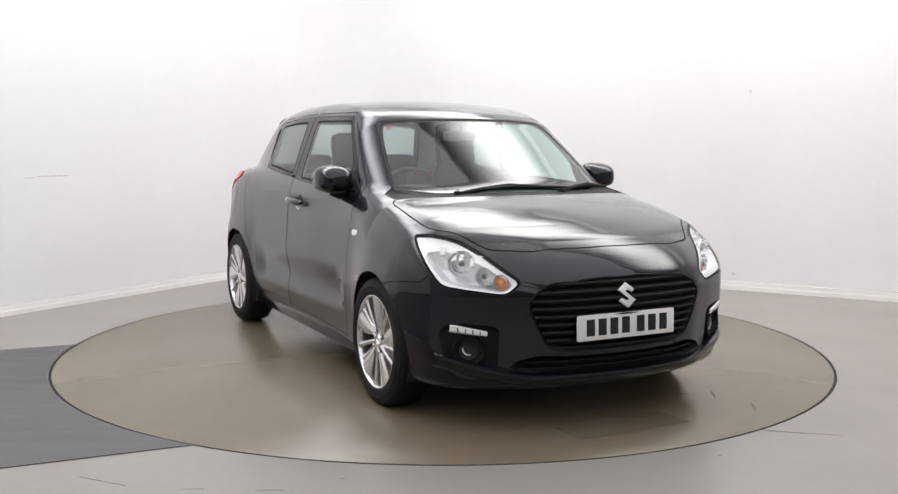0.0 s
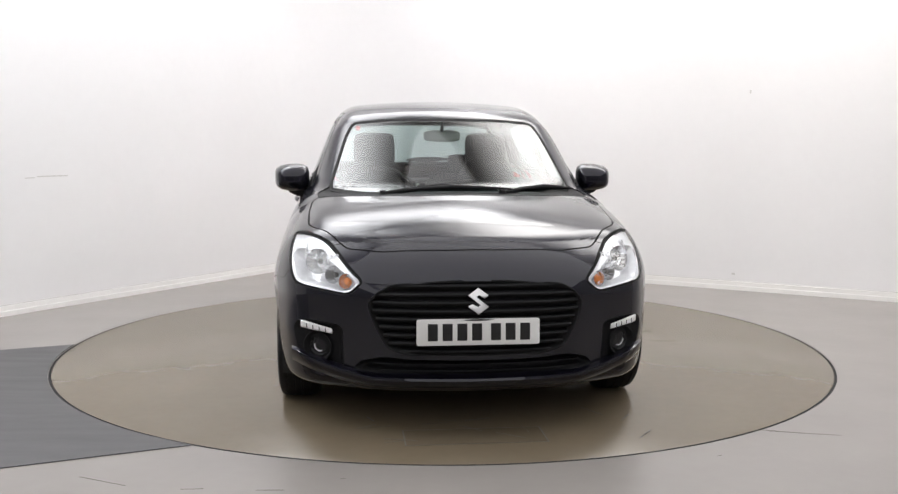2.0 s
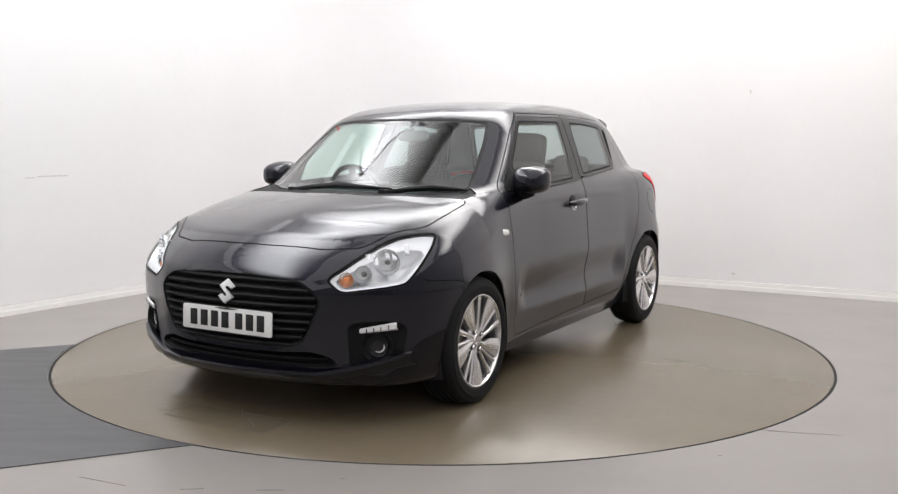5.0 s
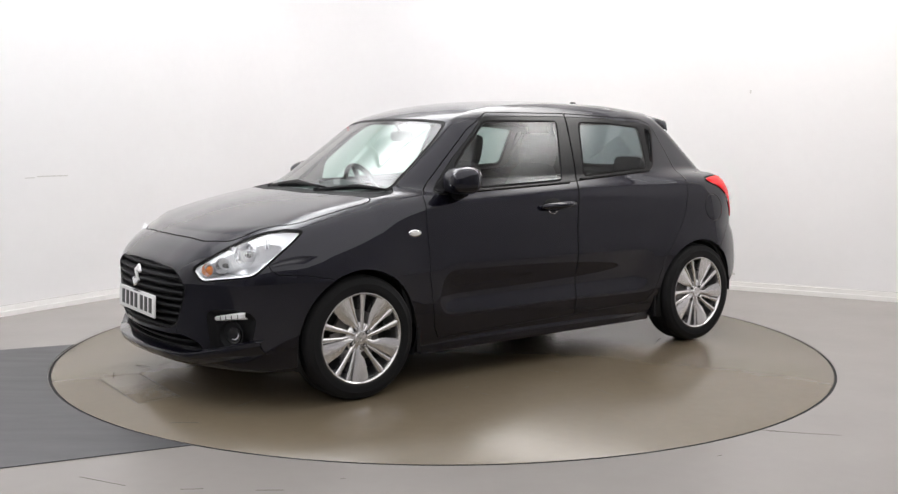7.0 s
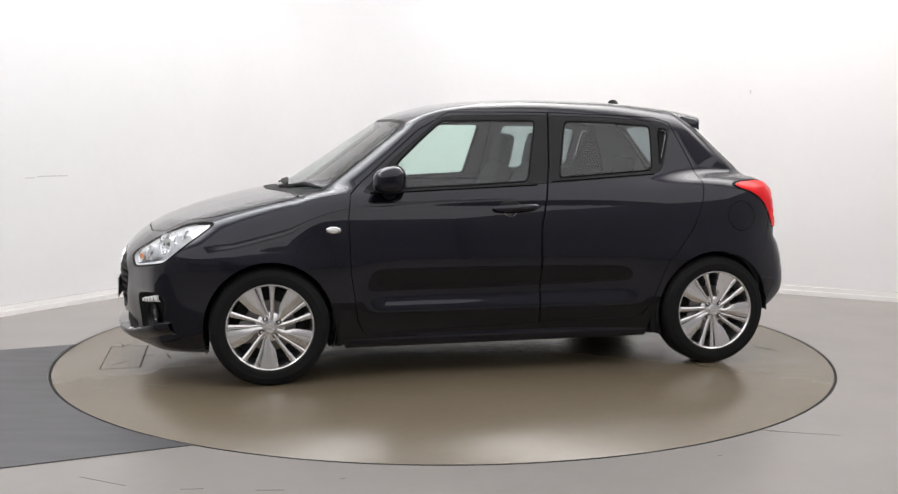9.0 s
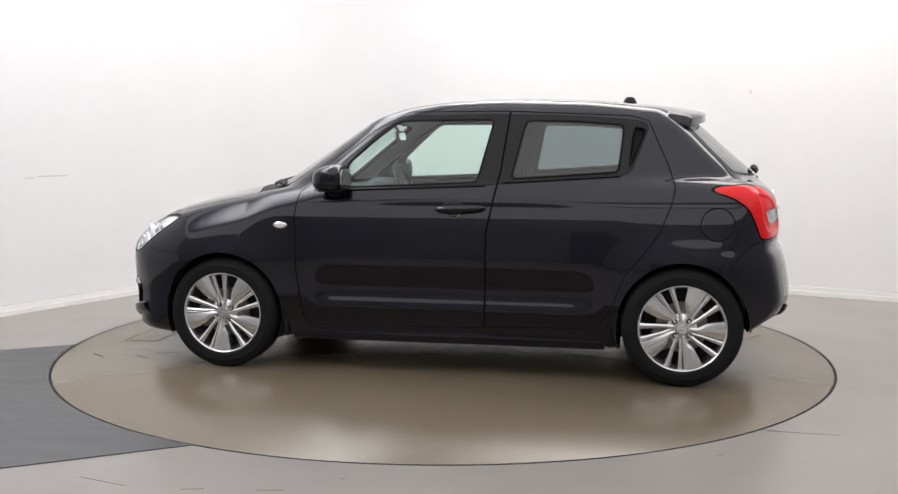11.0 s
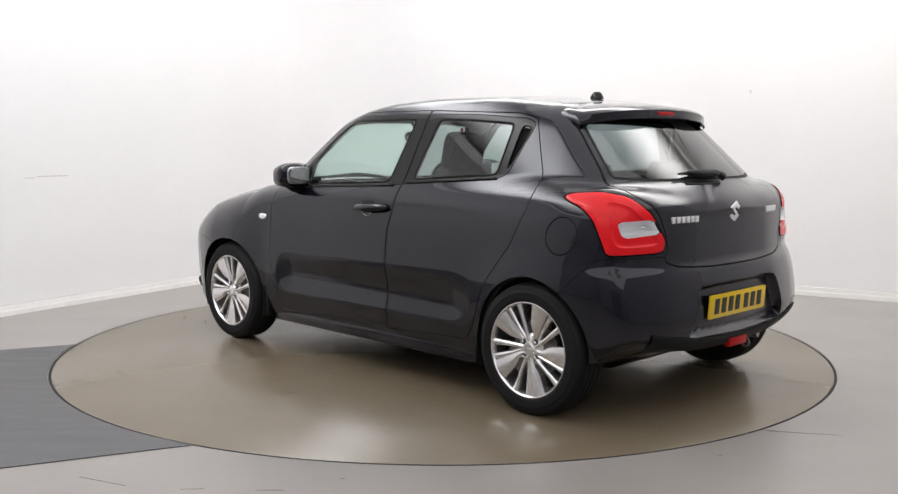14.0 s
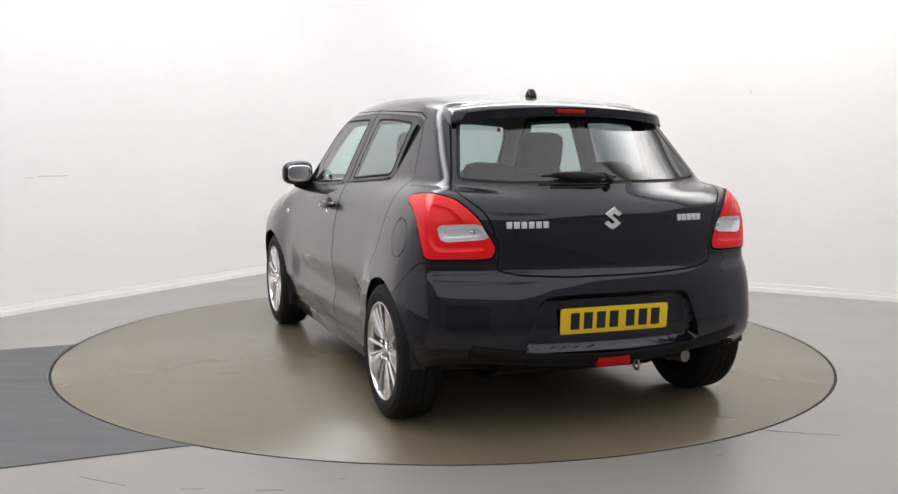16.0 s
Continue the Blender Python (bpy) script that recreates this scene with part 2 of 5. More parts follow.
def studio():
    wall_strip("wall_white", 0.0, 0.15, 0.0, CEILING, WALL, "smooth white painted studio walls with a rounded corner", "wall")
    wall_strip("baseboard", -0.026, -0.001, 0.0, 0.036, SKIRT, "white painted skirting board along the wall", "skirting")
    wall_strip("baseboard_cap", -0.015, -0.001, 0.0365, 0.072, SKIRT, "stepped white upper moulding of the skirting", "skirting")
    # grey strip painted as the shadow line along the skirting's top edge
    wall_strip("skirting_shade_line", -0.006, -0.001, 0.0725, 0.0765, SCRAPE_AND_SHADE, "thin grey line painted as the shade above the skirting", "joint")
    # unseen grey walls, added to darken what the car's sides reflect
    ends = wall_line(0.0)
    a, b = ends[0], ends[-1]
    c, d0 = Vector((a.x, -11.5, 0)), Vector((b.x, -11.5, 0))
    for name, p, q in (("wall_side_left", a, c), ("wall_behind", c, d0), ("wall_side_right", d0, b)):
        d = (q - p).normalized()
        n = Vector((d.y, -d.x, 0)) * 0.15
        bm = bmesh.new()
        slab(bm, [(v.x, v.y) for v in (p, q, q + n, p + n)], 0.0, CEILING)
        tagged(part(name, bm, UNSEEN_WALL, smooth=False), "unseen grey wall added to close the studio and darken reflections", "wall", kind="structure")
    # unseen roller shutter, added behind the camera to reflect dark, in slats
    shutter = new("unseen_shutter")
    shutter.matrix_basis = pose(0.2, -11.46, 0)
    for n in range(20):
        bm = bmesh.new()
        box(bm, (-2.6, -0.02, 0.02 + 0.115 * n), (2.6, 0.02, 0.13 + 0.115 * n), 0.012)
        part("slat", bm, DARK_WALL, shutter)
    tagged(shutter, "unseen grey roller shutter added for dark reflections", "shutter", kind="structure")
    # unseen ceiling, made to glow evenly for windscreen and bonnet reflections
    bm = bmesh.new()
    slab(bm, [(-13, -13), (14, -13), (14, 7), (-13, 7)], CEILING, CEILING + 0.1)
    tagged(part("ceiling", bm, CEIL, smooth=False), "unseen white ceiling given an even glow as fill light", "ceiling", kind="structure")
    # floor with a round well for the turntable
    bm = bmesh.new()
    n = 160
    ring = [bm.verts.new((2.2450 * math.cos(math.tau * k / n), 2.2450 * math.sin(math.tau * k / n), 0)) for k in range(n)]
    low = [bm.verts.new((v.co.x, v.co.y, -0.08)) for v in ring]
    outer = [bm.verts.new((16 * math.cos(math.tau * k / n), 16 * math.sin(math.tau * k / n), 0)) for k in range(n)]
    for k in range(n):
        j = (k + 1) % n
        bm.faces.new((ring[k], ring[j], outer[j], outer[k]))
        bm.faces.new((ring[k], ring[j], low[j], low[k]))
    bm.faces.new(low)
    tagged(part("floor", bm, FLOOR), "grey polished painted concrete studio floor", "floor", kind="structure")
    # black annulus painted as the shade in the open gap
    bm = bmesh.new()
    lathe(bm, [(2.2320, -0.004), (2.2445, -0.004), (2.2445, -0.02), (2.2320, -0.02)], 160)
    tagged(part("gap_shade_ring", bm, GAP), "black ring painted as the shade in the gap round the turntable", "seal", kind="structure")
    # slate sheet set in the floor beside the turntable
    bm = bmesh.new()
    def on(a0):
        return (2.248 * math.cos(a0), 2.248 * math.sin(a0))
    a0, a1 = math.atan2(-0.034, -2.247), math.atan2(-2.015, -1.038) 
    a0 = a0 % math.tau
    a1 = a1 % math.tau
    arc = [on(a0 + (a1 - a0) * k / 30) for k in range(31)]
    top = [(-2.247 - 0.377 * 12, -0.034 - 0.165 * 12)]
    bot = [(-1.038 - 0.642 * 9, -2.015 - 0.280 * 9)]
    slab(bm, arc + bot + top, 0.0005, 0.004)
    tagged(part("floor_sheet", bm, MATTING, smooth=False), "slate grey vinyl floor strip beside the turntable", "floor strip", kind="structure")


# Builds one unseen lamp, added to brighten walls and car.
def added_lamp(x, y, turn, w, d, radiance, colour):
    lamp = new("added_lamp")
    lamp.matrix_basis = pose(x, y, CEILING, 0, 0, turn)
    bm = bmesh.new()
    for lo, hi in (((-w / 2 - 0.03, -d / 2 - 0.03, -0.10), (w / 2 + 0.03, -d / 2, 0)), ((-w / 2 - 0.03, d / 2, -0.10), (w / 2 + 0.03, d / 2 + 0.03, 0)),
                   ((-w / 2 - 0.03, -d / 2, -0.10), (-w / 2, d / 2, 0)), ((w / 2, -d / 2, -0.10), (w / 2 + 0.03, d / 2, 0))):
        box(bm, lo, hi, 0.004)
    part("frame", bm, SKIRT, lamp)
    bm = bmesh.new()
    box(bm, (-w / 2 + 0.002, -d / 2 + 0.002, -0.08), (w / 2 - 0.002, d / 2 - 0.002, -0.05))
    part("diffuser", bm, diffuser("added_lamp_diffuser", colour, radiance), lamp, smooth=False)
    tagged(lamp, "unseen added ceiling lamp, a large white frame with a soft glowing diffuser", "ceiling lamp", "ceiling lamps")


def marks():
    """Small scrapes and spots on the white walls and on the floor."""
    left_in, right_in = Vector((0.847, -0.532, 0)), Vector((-0.490, -0.872, 0))
    for name, along, inward, s, z, wide, high in (("wall_scrape", LEFT, left_in, 3.41, 0.974, 0.13, 0.004), ("wall_scrape", LEFT, left_in, 3.60, 0.966, 0.04, 0.003), ("wall_spot", RIGHT, right_in, 4.09, 1.644, 0.006, 0.014),
                                                  ("wall_spot", RIGHT, right_in, 3.115, 0.105, 0.020, 0.006), ("wall_spot", RIGHT, right_in, 4.00, 0.135, 0.014, 0.008), ("wall_scrape", RIGHT, right_in, 2.70, 0.115, 0.030, 0.004)):
        p = CORNER + along * s
        bm = bmesh.new()
        m = Matrix.Translation((p.x, p.y, z)) @ pose(0, 0, 0, 0, 0, math.degrees(math.atan2(along.y, along.x)))
        vs = box(bm, (-wide, -0.0012, -high), (wide, 0.0012, high), 0.0, m)
        tagged(part(name, bm, SCRAPE_AND_SHADE, smooth=False), "small grey scrape on the white wall", "wall mark", kind="structure")
    rng = random.Random(3)
    for x, y, turn, length in ((1.55, -1.82, -12, 0.30), (1.40, -1.78, -10, 0.10), (-1.25, -2.42, -25, 0.22), (-0.90, -2.50, 5, 0.08), (-0.62, -2.51, 2, 0.10), (-0.37, -2.39, 0, 0.02), (1.10, -2.12, 20, 0.02), (2.6, -0.9, 40, 0.12), (-2.20, 0.39, 28, 0.05)):
        bm = bmesh.new()
        w = rng.uniform(0.0007, 0.0018)
        box(bm, (-length / 2, -w, 0), (length / 2, w, 0.0006), 0.0, pose(x, y, 0.0004, 0, 0, turn))
        tagged(part("floor_scuff", bm, DARK_SCUFF, smooth=False), "thin dark scuff on the studio floor", "floor mark", kind="structure")


studio()
marks()
for row in ADDED_LAMPS:
    added_lamp(*row)
# ---- the car's shape: half of a smooth shell, as functions of place ----
def curve(*pairs):
    """A smooth curve through pairs of (place, value), monotone between them."""
    xs = np.array([p[0] for p in pairs], float)
    ys = np.array([p[1] for p in pairs], float)
    h, d = np.diff(xs), np.diff(ys) / np.diff(xs)
    m = np.concatenate([[d[0]], np.where(d[1:] * d[:-1] > 0, 2 * d[1:] * d[:-1] / (d[1:] + d[:-1] + 1e-12), 0), [d[-1]]])

    def value(x):
        x = np.clip(x, xs[0], xs[-1])
        k = np.clip(np.searchsorted(xs, x) - 1, 0, len(h) - 1)
        s = (x - xs[k]) / h[k]
        return ((1 + 2 * s) * (1 - s) ** 2 * ys[k] + s * (1 - s) ** 2 * h[k] * m[k] + s * s * (3 - 2 * s) * ys[k + 1] + s * s * (s - 1) * h[k] * m[k + 1])
    return value


def smax(a, b, r):
    """The greater of two distances, with a corner rounded to about r."""
    t = np.maximum(r - np.abs(a - b), 0) / r
    return np.maximum(a, b) + r * t * t / 4


plan_width = curve((-1.85, 0.78), (-1.6, 0.836), (-1.3, 0.858), (-0.85, 0.845), (-0.3, 0.835), (0.4, 0.835), (0.85, 0.846), (1.22, 0.870), (1.5, 0.862), (1.8, 0.81), (2.05, 0.74))
side_lean = curve((0.10, -0.09), (0.20, -0.045), (0.30, -0.020), (0.42, -0.004), (0.58, 0.0), (0.70, -0.008), (0.80, -0.018), (0.90, -0.036), (0.97, -0.060), (1.02, -0.085), (1.08, -0.125), (1.2, -0.25))
door_hollow = curve((0.345, 0.0), (0.355, 0.001), (0.43, 0.021), (0.455, 0.0225), (0.60, 0.0015), (0.625, 0.0))
door_reach = curve((-0.84, 0), (-0.66, 1), (0.62, 1), (0.76, 0))
flare_reach = curve((-1.75, 0), (-1.42, 1), (-1.1, 0.9), (-0.8, 0), (0.85, 0), (1.15, 0.9), (1.42, 1), (1.75, 0.3), (1.9, 0))
flare_rise = curve((0.15, 0.6), (0.35, 1), (0.58, 1), (0.80, 0.1), (0.9, 0))
bonnet_line = curve((0.6, 1.02), (1.0, 1.005), (1.231, 0.971), (1.41, 0.933), (1.572, 0.889), (1.732, 0.832), (1.86, 0.777), (1.95, 0.710), (2.03, 0.58), (2.4, 0.0))
bonnet_drop = curve((-0.3, 0.010), (0, 0), (0.3, 0.010), (0.5, 0.022), (0.65, 0.036), (0.75, 0.064), (0.86, 0.15), (0.95, 0.3))
deck_line = curve((-1.9, 1.00), (-1.5, 1.045), (-1.1, 1.06), (0.6, 1.02))
nose_line = curve((0.10, 1.93), (0.20, 1.985), (0.30, 1.995), (0.45, 2.012), (0.58, 2.017), (0.65, 2.004), (0.72, 1.955), (0.80, 1.87))
nose_drop = curve((-0.26, 0.022), (0, 0), (0.26, 0.022), (0.42, 0.065), (0.53, 0.115), (0.64, 0.170), (0.735, 0.228), (0.80, 0.295), (0.86, 0.43), (0.93, 0.70))
tail_line = curve((0.15, -1.66), (0.25, -1.74), (0.35, -1.800), (0.45, -1.825), (0.58, -1.808), (0.66, -1.785), (0.72, -1.757), (0.82, -1.757), (0.92, -1.747), (1.03, -1.695), (1.12, -1.62))
tail_drop = curve((-0.3, 0.010), (0, 0), (0.3, 0.010), (0.52, 0.040), (0.65, 0.076), (0.78, 0.138), (0.86, 0.27), (0.93, 0.5))
cabin_width = curve((-1.75, 0.60), (-1.5, 0.655), (-1.2, 0.705), (-0.9, 0.735), (-0.4, 0.75), (0.0, 0.750), (0.5, 0.733), (0.8, 0.700), (1.15, 0.65))
roof_line = curve((-1.7, 1.34), (-1.332, 1.419), (-1.059, 1.449), (-0.678, 1.481), (-0.308, 1.487), (0.051, 1.472), (0.228, 1.452), (0.402, 1.414), (0.50, 1.379), (0.574, 1.335), (0.86, 1.147), (1.15, 0.957), (1.4, 0.79), (2.4, 0.1))
hatch_line = curve((0.90, -1.77), (0.95, -1.735), (1.03, -1.672), (1.065, -1.642), (1.2, -1.490), (1.33, -1.345), (1.5, -1.15))


tail_under = curve((-1.9, 0.275), (-1.70, 0.275), (-1.58, 0.262), (-1.50, 0.235), (-1.35, 0.17), (2.2, 0.17))


def under_line(x, y):
    """The height of the lower edge; it sweeps up towards the corners of the rear bumper."""
    return tail_under(x) + 0.062 * np.clip(y / 0.62, 0, 1.2) ** 2 * np.clip((-x - 1.50) / 0.22, 0, 1)


def body_field(p):
    x, y, z = p[..., 0], np.abs(p[..., 1]), p[..., 2]
    side = y - plan_width(x) - side_lean(z) + door_hollow(z) * door_reach(x) - 0.020 * flare_reach(x) * flare_rise(z)
    top = z - np.where(x > 0.6, bonnet_line(x + 0.06 * y * y) - bonnet_drop(y) * np.clip((x - 0.6) / 0.5, 0, 1), deck_line(x))
    nose = (x - nose_line(z) + nose_drop(y)) * 0.8
    tail = (tail_line(z) + tail_drop(y) - x) * 0.8
    f = smax(side, top, 0.09)
    f = smax(smax(f, nose, 0.10), tail, 0.08)
    return smax(f, under_line(x, y) - z, 0.06)


def cabin_field(p):
    x, y, z = p[..., 0], np.abs(p[..., 1]), p[..., 2]
    side = (y - cabin_width(x) + 0.38 * (z - 1.02) + 0.10 * (z - 1.02) ** 2) * 0.93
    bow = curve((-1.2, 0.0), (-0.6, 0.0), (0.2, 0.09), (0.6, 0.27), (1.2, 0.30))(x)
    top = (z - roof_line(x + bow * y * y) + 0.11 * y * y) * 0.85
    hatch = (hatch_line(z) + 0.41 * y * y - x) * 0.8
    f = smax(side, top, 0.09)
    return smax(smax(f, hatch, 0.06), 0.93 - z, 0.02)


def field(p):
    a, b = body_field(p), cabin_field(p)
    return -smax(-a, -b, 0.035)


def shell_grid(nu, nv):
    """Half of the car's skin, found along rays from a line low inside it: places (nu, nv, 3)."""
    def cast(az, t):
        # az: heading from the nose (0) to the tail (pi); t: 0 at the bottom edge, 1 at the crown
        cx = 1.05 * np.cos(az)
        core = np.stack([cx, 0 * cx, 0.55 + 0 * cx], -1)
        el = -0.5 * math.pi * 0.62 + t * (0.5 * math.pi * 1.62)
        way = np.stack([np.cos(az) * np.cos(el), np.sin(az) * np.cos(el), np.sin(el)], -1)
        lo, hi = np.zeros_like(az), np.full_like(az, 2.4)
        for _ in range(34):
            mid = (lo + hi) / 2
            inside = field(core + mid[..., None] * way) < 0
            lo, hi = np.where(inside, mid, lo), np.where(inside, hi, mid)
        return core + lo[..., None] * way
    u = np.linspace(0, math.pi, nu)
    v = np.linspace(0, 1, nv)
    for _ in range(3):
        pts = cast(*np.meshgrid(u, v, indexing="ij"))
        step = np.linalg.norm(np.diff(pts, axis=1), axis=-1).max(axis=0) + 0.004
        run = np.concatenate([[0], np.cumsum(step)])
        v = np.interp(np.linspace(0, run[-1], nv), run, v)
        pts = cast(*np.meshgrid(u, v, indexing="ij"))
        step = np.linalg.norm(np.diff(pts, axis=0), axis=-1).max(axis=1) + 0.004
        run = np.concatenate([[0], np.cumsum(step)])
        u = np.interp(np.linspace(0, run[-1], nu), run, u)
    return cast(*np.meshgrid(u, v, indexing="ij"))


def slope(p):
    """The outward normal of the skin at places p."""
    e, out = 0.002, []
    for k in range(3):
        d = np.zeros(3)
        d[k] = e
        out.append(field(p + d) - field(p - d))
    n = np.stack(out, -1)
    return n / (np.linalg.norm(n, axis=-1, keepdims=True) + 1e-12)
# ---- the turntable ----
turntable = new("turntable")
bm = bmesh.new()
lathe(bm, [(0.0005, 0.0), (2.226, 0.0), (2.231, -0.003), (2.231, -0.06), (0.0005, -0.06)], 160)
part("disc", bm, TABLE, turntable)
# edge ring, coloured black to darken the gap further
bm = bmesh.new()
lathe(bm, [(2.2305, -0.0005), (2.2318, -0.002), (2.2318, -0.05), (2.2305, -0.05)], 160)
part("edge_ring", bm, GAP, turntable, "edge ring blackened as part of the gap's shade")
bm = bmesh.new()
box(bm, (1.765, -0.350, -0.004), (1.968, 0.236, 0.0008), 0.0)
part("access_panel", bm, TABLE, turntable, "small inspection hatch with worn edges", smooth=False)
for lo, hi in (((1.758, -0.356), (1.764, 0.242)), ((1.969, -0.356), (1.975, 0.242)), ((1.758, -0.358), (1.975, -0.352)), ((1.758, 0.238), (1.975, 0.244))):
    bm = bmesh.new()
    box(bm, (*lo, -0.002), (*hi, 0.0004))
    part("hatch_joint", bm, DARK_SCUFF, turntable, smooth=False)
rng = random.Random(7)
for n in range(26):
    # short scuffs where wheels and shoes have scraped the paint
    a = rng.uniform(-0.35, 0.35) if n < 12 else rng.uniform(0, math.tau)
    r = rng.uniform(1.60, 2.12) if n < 12 else rng.uniform(0.9, 2.15)
    length, wide = rng.uniform(0.03, 0.16), rng.uniform(0.001, 0.003)
    bm = bmesh.new()
    box(bm, (-length / 2, -wide, 0.0), (length / 2, wide, 0.0006), 0.0, pose(r * math.cos(a), r * math.sin(a), 0.0003, 0, 0, rng.uniform(0, 180)))
    part("scuff", bm, DARK_SCUFF, turntable, smooth=False)
tagged(turntable, "round taupe painted turntable flush with the studio floor", "turntable")

# ---- cutting the car's skin into panels ----
car = new("car")
tagged(car, "small black five-door hatchback car parked on the turntable", "car")


class Skin:
    """Half of the shell as triangles, cut along outlines into panels with grooves between them."""

    def __init__(self, n, m):
        g = shell_grid(n, m)
        self.v = g.reshape(-1, 3)
        i = np.arange(n * m).reshape(n, m)
        a, b, c, d = i[:-1, :-1].ravel(), i[1:, :-1].ravel(), i[1:, 1:].ravel(), i[:-1, 1:].ravel()
        self.rest = np.concatenate([np.stack([a, b, c], -1), np.stack([a, c, d], -1)])
        self.grooves = []

    def split(self, tris, phi, where=None):
        """The triangles inside (phi < 0) and outside an outline; those that it crosses are cut in two."""
        f = phi(self.v)
        f = np.where(np.abs(f) < 2e-4, 0.0, f)
        ok = np.ones(len(tris), bool) if where is None else where(self.v[tris].mean(axis=1))
        q = f[tris]
        inside, outside = ok & (q <= 0).all(1) & (q < 0).any(1), ~ok | (q >= 0).all(1)
        new_v, cache, ins, outs = [], {}, [], []
        base = len(self.v)

        def mid(i, j):
            k = (min(i, j), max(i, j))
            if k not in cache:
                s = f[k[0]] / (f[k[0]] - f[k[1]])
                cache[k] = base + len(new_v)
                new_v.append(self.v[k[0]] * (1 - s) + self.v[k[1]] * s)
            return cache[k]
        for t in tris[~inside & ~outside]:
            t = [int(i) for i in t]
            loops = {-1: [], 1: []}
            for n in range(3):
                i, j = t[n], t[(n + 1) % 3]
                for s in (-1, 1):
                    if f[i] * s >= 0:
                        loops[s].append(i)
                if f[i] * f[j] < 0:
                    k = mid(i, j)
                    loops[-1].append(k), loops[1].append(k)
            for s, to in ((-1, ins), (1, outs)):
                p = loops[s]
                for n in range(1, len(p) - 1):
                    to.append((p[0], p[n], p[n + 1]))
        if new_v:
            self.v = np.concatenate([self.v, np.array(new_v)])
        def merge(a, b):
            return np.concatenate([a, np.array(b, int).reshape(-1, 3)])
        return merge(tris[inside], ins), merge(tris[outside], outs)

    def carve(self, phi, where=None, gap=0.008, deep=0.008, source=None):
        """Takes a panel out of what is left, and keeps the groove round it."""
        got, rest = self.split(self.rest if source is None else source, phi, where)
        if source is None:
            self.rest = rest
        if gap:
            ring, inner = self.split(got, lambda p: -phi(p) - gap)
            for half in self.split(ring, lambda p: phi(p) + gap / 2):
                depth = deep * np.clip(1 - np.abs(phi(self.v) + gap / 2) / (gap / 2), 0, 1)
                self.grooves.append((half, depth))
            got = inner
        return got if source is None else (got, rest)

    def link(self, name, tris, material, parent, sides="lr", label="", push=None, flip=False):
        """Links triangles as a mesh: the left half, the right one, or both."""
        used, back = np.unique(tris, return_inverse=True)
        tri = back.reshape(-1, 3)
        v, n = self.v[used], slope(self.v[used])
        if push is not None:
            v = v - n * (push(self.v[used])[:, None])
        if flip:
            tri, n = tri[:, ::-1], -n
        vs, ns, ts, k = [], [], [], 0
        for s in sides:
            m = np.array((1, 1 if s == "l" else -1, 1))
            t = (tri if s == "l" else tri[:, ::-1]) + k
            if k:
                # the two halves share the points on the centre line
                seam = np.abs(v[:, 1]) < 1e-6
                t = np.where(seam[t - k], t - k, t)
            vs.append(v * m), ns.append(n * m), ts.append(t)
            k += len(v)
        return link_mesh(name, np.concatenate(vs), np.concatenate(ts), material, parent, label, smooth=True, normals=None if push is not None and not flip else np.concatenate(ns))


def rounded(poly, times=2):
    """A closed outline with its corners cut, so that they turn softly."""
    p = np.array(poly, float)
    for _ in range(times):
        q = np.roll(p, -1, axis=0)
        # cut at most two centimetres from each corner
        c = np.minimum(0.18, 0.02 / (np.linalg.norm(q - p, axis=1, keepdims=True) + 1e-9))
        p = np.stack([(1 - c) * p + c * q, c * p + (1 - c) * q], 1).reshape(-1, 2)
    return p


def outline(poly, plane, soft=2):
    """The signed distance to an outline that is drawn in a plane of the car: side, front, top, or the slanting planes of the lamps."""
    poly = rounded(poly, soft)

    def phi(p):
        x, y, z = p[:, 0], np.abs(p[:, 1]), p[:, 2]
        a, b = {"side": (x, z), "front": (y, z), "top": (x, y), "lamp": ((x - y) * 0.7071, z), "rear_lamp": ((-x - y) * 0.7071, z)}[plane]
        best, inside = np.full(len(p), 1e9), np.zeros(len(p), bool)
        for (x0, y0), (x1, y1) in zip(poly, np.roll(poly, -1, axis=0)):
            ex, ey = x1 - x0, y1 - y0
            s = np.clip(((a - x0) * ex + (b - y0) * ey) / (ex * ex + ey * ey + 1e-12), 0, 1)
            best = np.minimum(best, (a - x0 - s * ex) ** 2 + (b - y0 - s * ey) ** 2)
            cross = ((y0 > b) != (y1 > b))
            inside ^= cross & (a < x0 + (b - y0) / np.where(y1 == y0, 1e-9, y1 - y0) * ex)
        return np.sqrt(best) * np.where(inside, -1, 1)
    return phi


def skin_x(y, z, front=True):
    """How far forward (or back) the skin lies at a width and height."""
    y, z = np.broadcast_arrays(np.asarray(y, float), np.asarray(z, float))
    lo, hi = np.zeros(y.shape), np.full(y.shape, 2.2 if front else -2.2)
    for _ in range(30):
        mid = (lo + hi) / 2
        inside = field(np.stack([mid, y, z], -1)) < 0
        lo, hi = np.where(inside, mid, lo), np.where(inside, hi, mid)
    return lo


def skin_y(x, z):
    """How wide the skin is at a length and height."""
    x, z = np.broadcast_arrays(np.asarray(x, float), np.asarray(z, float))
    lo, hi = np.zeros(x.shape), np.full(x.shape, 1.2)
    for _ in range(30):
        mid = (lo + hi) / 2
        inside = field(np.stack([x, mid, z], -1)) < 0
        lo, hi = np.where(inside, mid, lo), np.where(inside, hi, mid)
    return lo


